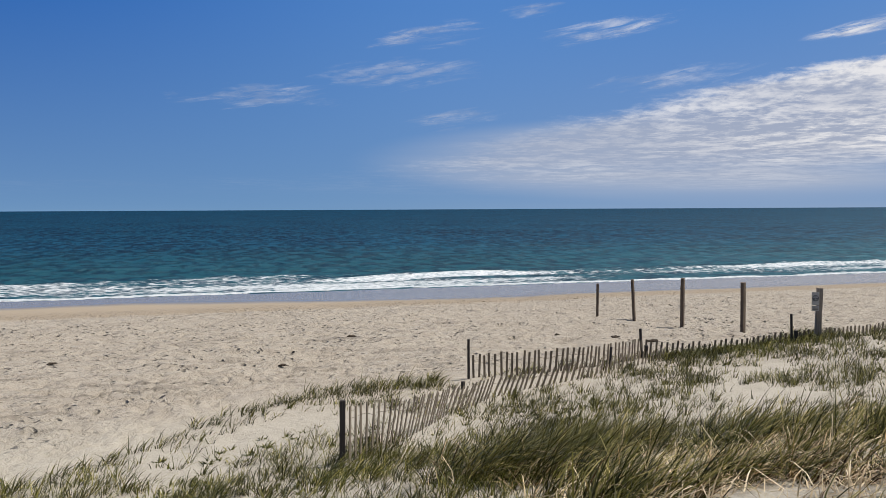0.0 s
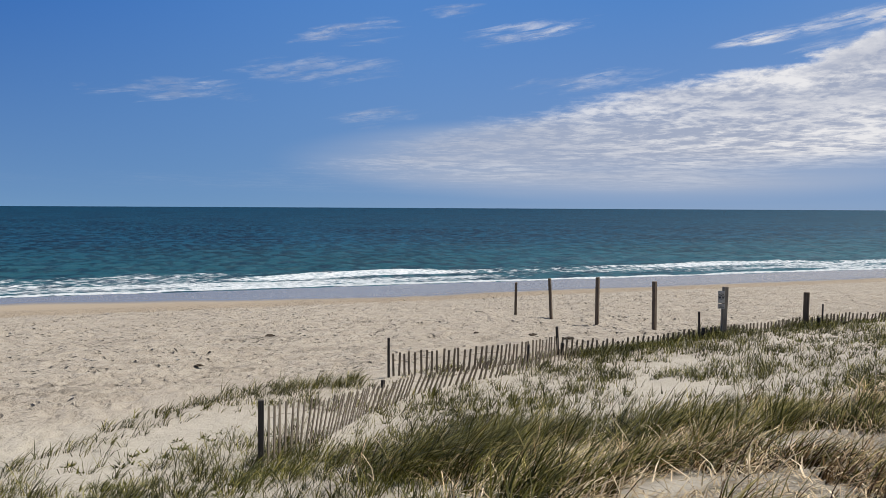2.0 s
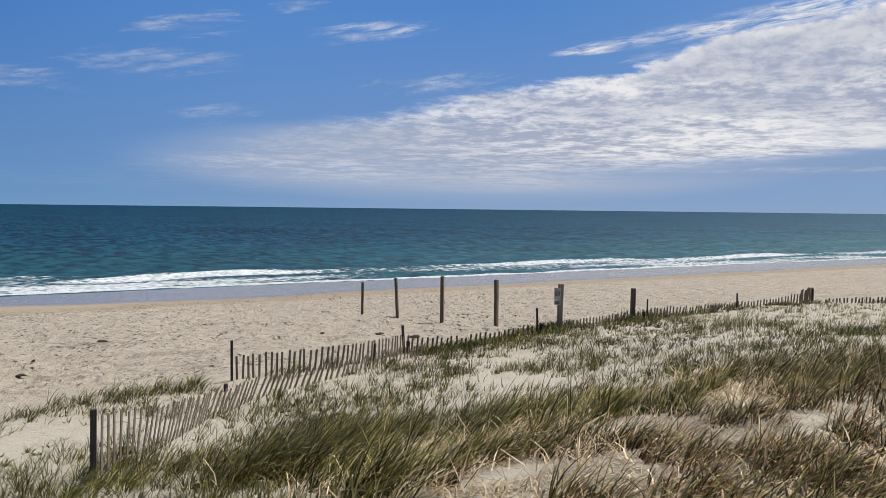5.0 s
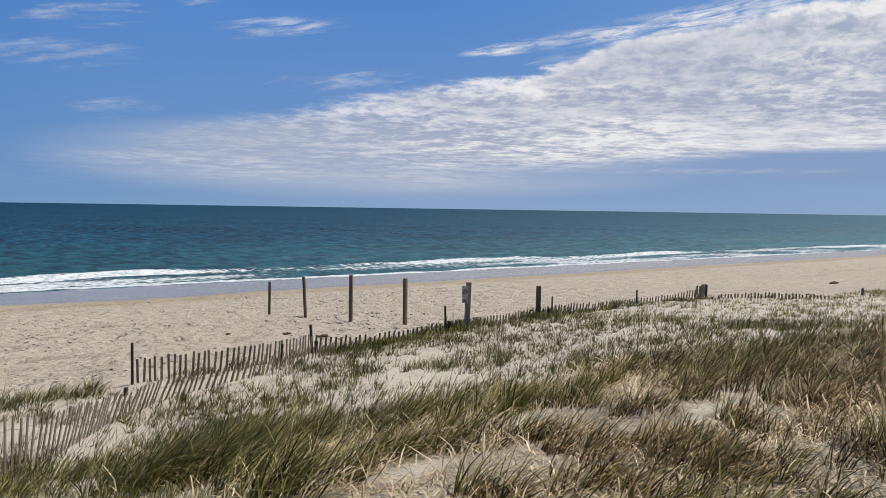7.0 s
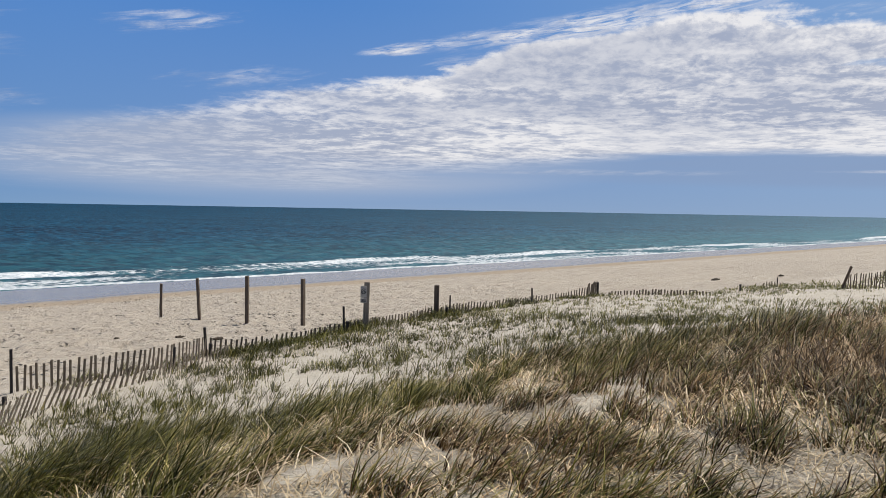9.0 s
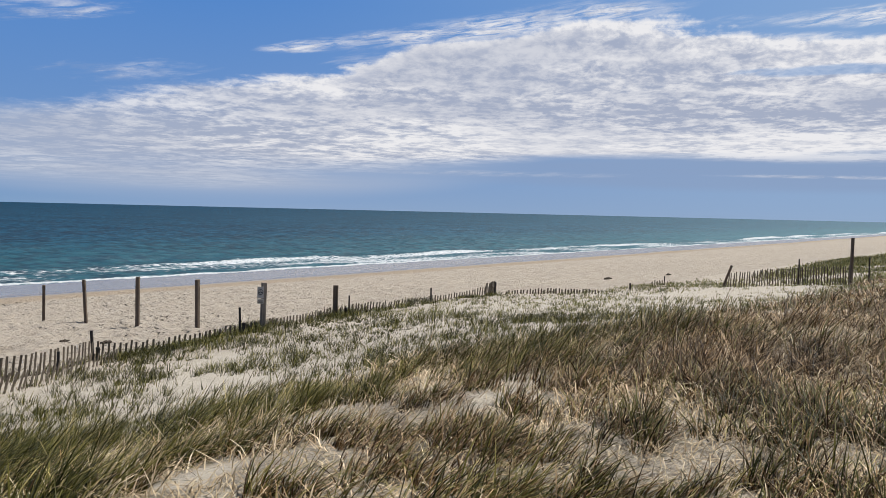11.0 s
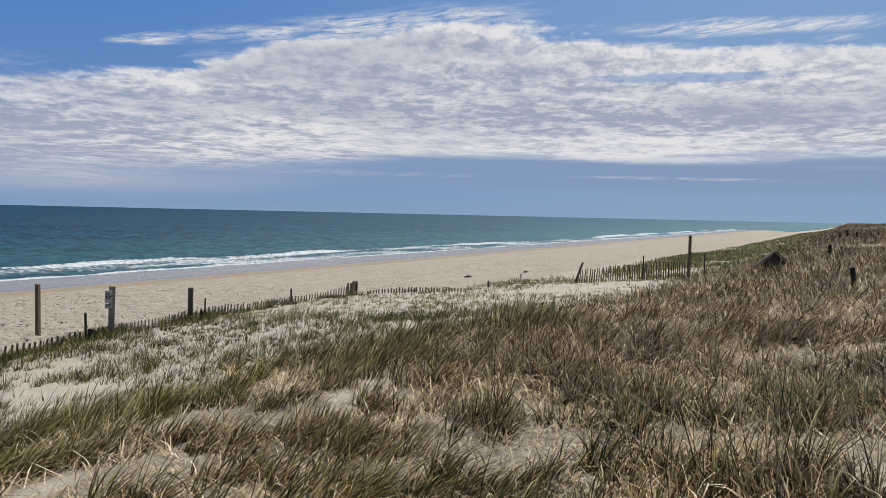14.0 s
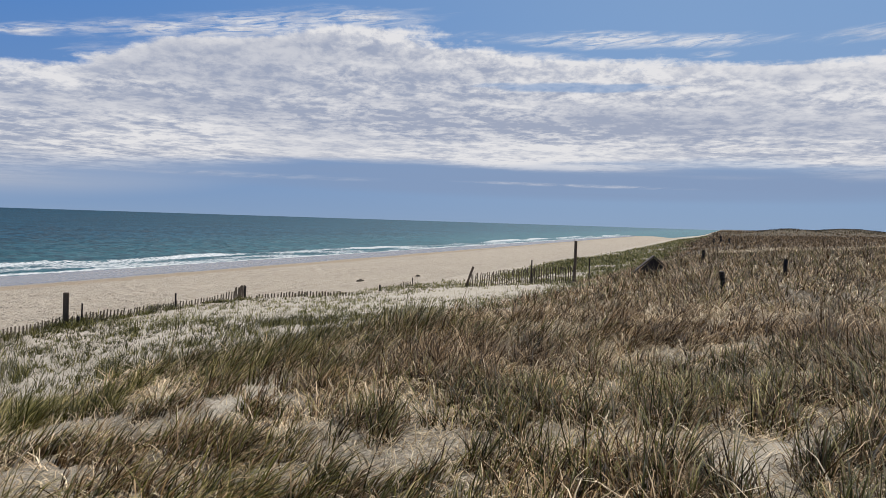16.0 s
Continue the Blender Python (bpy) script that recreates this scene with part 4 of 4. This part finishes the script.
def lay_tussocks(name, label, mat, at, pick, long, wide, bend, joints, wind=0.9, splay=0.55, start=0.25, stray=0.3):
    x, y, out, r = (v[pick] for v in at)
    count = len(x)
    gust = WIND + 0.6 * soft_noise(x * 0.5, y * 0.5, 51)
    way = np.arctan2(wind * np.sin(gust) + splay * r * np.sin(out) + rng.normal(0, stray, count), wind * np.cos(gust) + splay * r * np.cos(out) + rng.normal(0, stray, count))
    length = rng.uniform(*long, count) * (0.88 + 0.4 * soft_noise(x * 0.8, y * 0.8, 52))
    width = rng.uniform(*wide, count) * (1 + np.clip(np.hypot(x, y) - 8, 0, 60) / 20)
    return blades(name, label, mat, x, y, length, width, way, np.abs(rng.normal(start, 0.2, count)) + 0.3 * r, np.abs(rng.normal(*bend, count)), joints)


at = tussocks(*chosen(6200, (1.0, 12, -5, 8.8), lambda x, y: thick(x, y) ** 1.2 * np.clip(0.5 + 1.5 * soft_noise(x * 2.9, y * 2.9, 46), 0.06, 1)), (30, 72), 0.14)
sort = rng.random(len(at[0]))
green_here = 0.46 - 0.24 * np.clip((at[0] - 3.5) / 4, 0, 1) + 0.32 * soft_noise(at[0] * 0.5, at[1] * 0.5, 44) + np.clip((at[1] - 3.5) / 4, -0.14, 0.4)
lay_tussocks("dune_grass", "olive-brown tussocks of long dune grass bowed over by the wind", OLIVE, at, sort < green_here, (0.26, 0.66), (0.0055, 0.0115), (1.5, 0.5), 4, wind=0.9, splay=0.55, start=0.12)
lay_tussocks("dune_grass", "dry brown tussocks of long dune grass bowed over by the wind", BROWN, at, sort >= green_here, (0.2, 0.58), (0.0055, 0.0115), (1.8, 0.6), 3, wind=0.8, splay=0.6, start=0.15, stray=0.5)
at = tussocks(*chosen(7400, (12, 34, -12, 6.5), thick), (14, 28), 0.2)
sort = rng.random(len(at[0]))
lay_tussocks("dune_grass", "dense brown dune grass over the ridge", BROWN, at, sort < 0.78, (0.26, 0.56), (0.0075, 0.014), (1.8, 0.7), 2, stray=1.1)
lay_tussocks("dune_grass", "olive dune grass among dry brown grass", OLIVE, at, sort >= 0.78, (0.26, 0.52), (0.0075, 0.014), (1.5, 0.6), 2, stray=0.8)
beyond = chosen(22000, (34, 110, -30, 4.5), thick)
x, y = clumps(*beyond, (3, 6), 0.3)
lay("dune_grass", "distant brown grass on the dune ridge", BROWN, x, y, (0.2, 0.36), (0.005, 0.008), (0.3, 0.3), (1.3, 0.5), 1.4)
last = chosen(12000, (110, 420, -70, 5), thick)
x, y = clumps(*last, (2, 4), 0.6)
lay("dune_grass", "far brown grass on the dune ridge", BROWN, x, y, (0.2, 0.36), (0.008, 0.014), (0.3, 0.25), (1.0, 0.4), 1.5)
last = chosen(12000, (120, 420, -70, -3), lambda x, y: np.clip(hills(x, y) - 0.45, 0, 1) * 2)
x, y = clumps(*last, (3, 6), 0.8)
lay("dune_scrub", "far dark scrub on the dune hills", SCRUB, x, y, (0.2, 0.4), (0.012, 0.02), (0.3, 0.25), (0.8, 0.4), 1.5)

# pale dead straws among it
x, y = chosen(44000, (1.2, 13, -5, 8), lambda x, y: 0.14 + 0.86 * thick(x, y))
keep = np.interp(x, *DENSE) + 0.3 > y + 0.8 * (soft_noise(x * 1.5, y * 1.5, 47) > 0.25)
lay("straw", "pale dead grass straws lying among the dune grass", STRAW, x[keep], y[keep], (0.12, 0.45), (0.006, 0.012), (1.25, 0.25), (0.45, 0.4), 1.6, 2)
x, y = chosen(42000, (1.2, 14, -5, 8.5), thick)
lay("straw", "pale straws bent over in the dune grass", STRAW, x, y, (0.2, 0.5), (0.006, 0.012), (0.45, 0.3), (2.3, 0.7), 1.6, 3)
x, y = chosen(36000, (12, 40, -12, 6), thick)
lay("straw", "pale straws curling over in the brown dune grass", STRAW, x, y, (0.25, 0.5), (0.0065, 0.012), (0.5, 0.3), (2.3, 0.6), 1.8)


# short green grass: tufts on the open slope, a close line along the dune's toe
def slope_tufts(x, y):
    below = np.interp(x, *TOE) - y
    above = y - np.interp(x, *DENSE)
    k = np.clip(below / 0.4, 0, 1) * np.clip((above + 1.0) / 0.8, 0, 1)
    k = k * np.clip(0.5 + 0.25 * np.clip((x - 4) / 4, 0, 1) + 0.6 * soft_noise(x * 0.7, y * 0.7, 61) + 0.4 * soft_noise(x * 1.9, y * 1.9, 62), 0.05, 1)
    blank = np.clip(np.hypot((x - 1.0) / 1.5, (y - 11.0) / 1.2) - 0.4, 0.12, 1) * np.clip(np.hypot((x - 24.0) / 6.5, (y - 6.3) / 2.2) - 0.55, 0.05, 1)
    return k * blank * np.where((x > 15) & (y > 9.5), np.interp(y, (9.5, 11.5), (1.0, 0.5)), 1.0)


at = tussocks(*chosen(16000, (-5, 14, 2, 15), slope_tufts), (4, 15), 0.06)
every = np.ones(len(at[0]), bool)
lay_tussocks("beach_grass", "short dark green beach grass tufts on bare sand", GREEN, at, every, (0.08, 0.27), (0.0045, 0.0085), (0.8, 0.5), 2, 0.25, 0.9, 0.12)
at = tussocks(*chosen(10000, (14, 31, 2, 15), slope_tufts), (3, 10), 0.075)
every = np.ones(len(at[0]), bool)
lay_tussocks("beach_grass", "short green beach grass on the sandy slope", LIME, at, every, (0.08, 0.20), (0.0045, 0.0085), (0.9, 0.4), 2, 0.5, 0.9, 0.2)
def far_slope(x, y):
    return np.clip(np.interp(x, *TOE) - y, 0, 1) * np.clip(y - np.interp(x, *DENSE) + 1.5, 0, 1) * np.clip(0.95 + soft_noise(x * 0.3, y * 0.5, 63), 0.2, 1)


near_part, far_part = chosen(11000, (31, 60, 2, 11.5), far_slope), chosen(9000, (60, 150, 2, 11.5), far_slope)
x, y = clumps(np.concatenate([near_part[0], far_part[0]]), np.concatenate([near_part[1], far_part[1]]), (3, 6), 0.25)
lay("beach_grass", "green beach grass covering the far dune slope", LIME, x, y, (0.13, 0.28), (0.006, 0.010), (0.35, 0.3), (1.1, 0.5), 1.6)
line = rng.uniform(-4, 20.5, 2300)
off = np.abs(rng.normal(0, 1, 2300)) * np.interp(line, (-4, 4, 9), (0.75, 0.55, 0.34))
x, y = line, np.interp(line, *TOE) - off
keep = soft_noise(line * 0.9, line * 0, 64) + 0.5 * soft_noise(line * 2.7, line * 0, 66) > np.where(line < 5, -0.6, -0.1)
at = tussocks(x[keep][:560], y[keep][:560], (5, 16), 0.08)
every = np.ones(len(at[0]), bool)
lay_tussocks("beach_grass", "green beach grass in a broken line along the dune foot", GREEN, at, every, (0.12, 0.34), (0.006, 0.011), (1.2, 0.4), 3, 0.6, 0.9, 0.2)
# a second line of it, nearer, above the open sand
x = rng.uniform(-3.4, 2.8, 420)
y = 7.9 + 0.12 * x + rng.normal(0, 0.65, 420)
keep = soft_noise(x * 1.3, y, 65) > -0.35
at = tussocks(x[keep], y[keep], (8, 26), 0.09)
every = np.ones(len(at[0]), bool)
lay_tussocks("beach_grass", "green beach grass in a loose line across the sand", GREEN, at, every, (0.12, 0.34), (0.006, 0.011), (1.2, 0.4), 3, 0.6, 0.9, 0.2)
# green clumps among the brown
x, y = np.repeat((2.7, 3.0, 3.3, 2.4, 3.6, 4.4), (26, 26, 26, 20, 18, 14)), np.repeat((6.8, 7.1, 7.3, 6.5, 7.5, 6.3), (26, 26, 26, 20, 18, 14))
at = tussocks(x + rng.normal(0, 0.26, len(x)), y + rng.normal(0, 0.26, len(x)), (24, 60), 0.13)
every = np.ones(len(at[0]), bool)
lay_tussocks("beach_grass", "tall green beach grass clumps bowed by the wind", GREEN, at, every, (0.22, 0.56), (0.006, 0.011), (1.3, 0.5), 4, wind=0.6, splay=0.8)
# low leafy growth at the foot of the fence
x = np.concatenate([rng.uniform(8.6, 11.3, 70), rng.normal(13.75, 0.25, 26), rng.uniform(14.8, 17.5, 30), rng.normal(18.4, 0.5, 24)])
y = np.interp(x, (8.6, 10.7, 13.6, 17.1, 18.6), (13.4, 12.92, 13.0, 12.8, 12.6)) + rng.normal(0, 0.09, len(x))
at = tussocks(x, y, (14, 30), 0.11)
every = np.ones(len(at[0]), bool)
lay_tussocks("beach_grass", "low leafy green growth at the foot of the fence", GREEN, at, every, (0.10, 0.24), (0.006, 0.011), (1.0, 0.5), 2, 0.3, 1.0, 0.3)

# low broad-leaved plants scattered over the open sand round the fence
x, y = np.concatenate([rng.uniform(-2.5, 4.8, 300), rng.uniform(5, 9, 60)]), np.concatenate([rng.uniform(7.0, 11.2, 300), rng.uniform(10.6, 12.4, 60)])
keep = (soft_noise(x * 1.1, y * 1.1, 67) > -0.05) & (y < np.interp(x, *TOE) - 0.3)
at = tussocks(x[keep], y[keep], (7, 16), 0.06)
every = np.ones(len(at[0]), bool)
lay_tussocks("seaside_plant", "low dark broad-leaved plants on the open sand", GREEN, at, every, (0.05, 0.12), (0.014, 0.026), (0.9, 0.4), 2, 0.1, 1.0, 0.5)
# thin grass and small plants on the sand before the near fence
x, y = rng.uniform(1.6, 5.6, 330), rng.uniform(8.3, 11.4, 330)
keep = (soft_noise(x * 1.4, y * 1.4, 68) > -0.35) & (y < np.interp(x, (1.4, 2.5, 3.2, 4.2, 5.8), (8.5, 9.8, 10.8, 11.6, 12.1)))
at = tussocks(x[keep], y[keep], (4, 12), 0.07)
every = np.ones(len(at[0]), bool)
lay_tussocks("beach_grass", "thin green beach grass on sand before the fence", GREEN, at, every, (0.08, 0.26), (0.0045, 0.0085), (0.9, 0.5), 3, 0.4, 0.9, 0.15)
at = tussocks(x[keep][::3], y[keep][::3], (7, 14), 0.06)
every = np.ones(len(at[0]), bool)
lay_tussocks("seaside_plant", "low dark broad-leaved plants before the fence", GREEN, at, every, (0.05, 0.11), (0.014, 0.026), (0.9, 0.4), 2, 0.1, 1.0, 0.5)
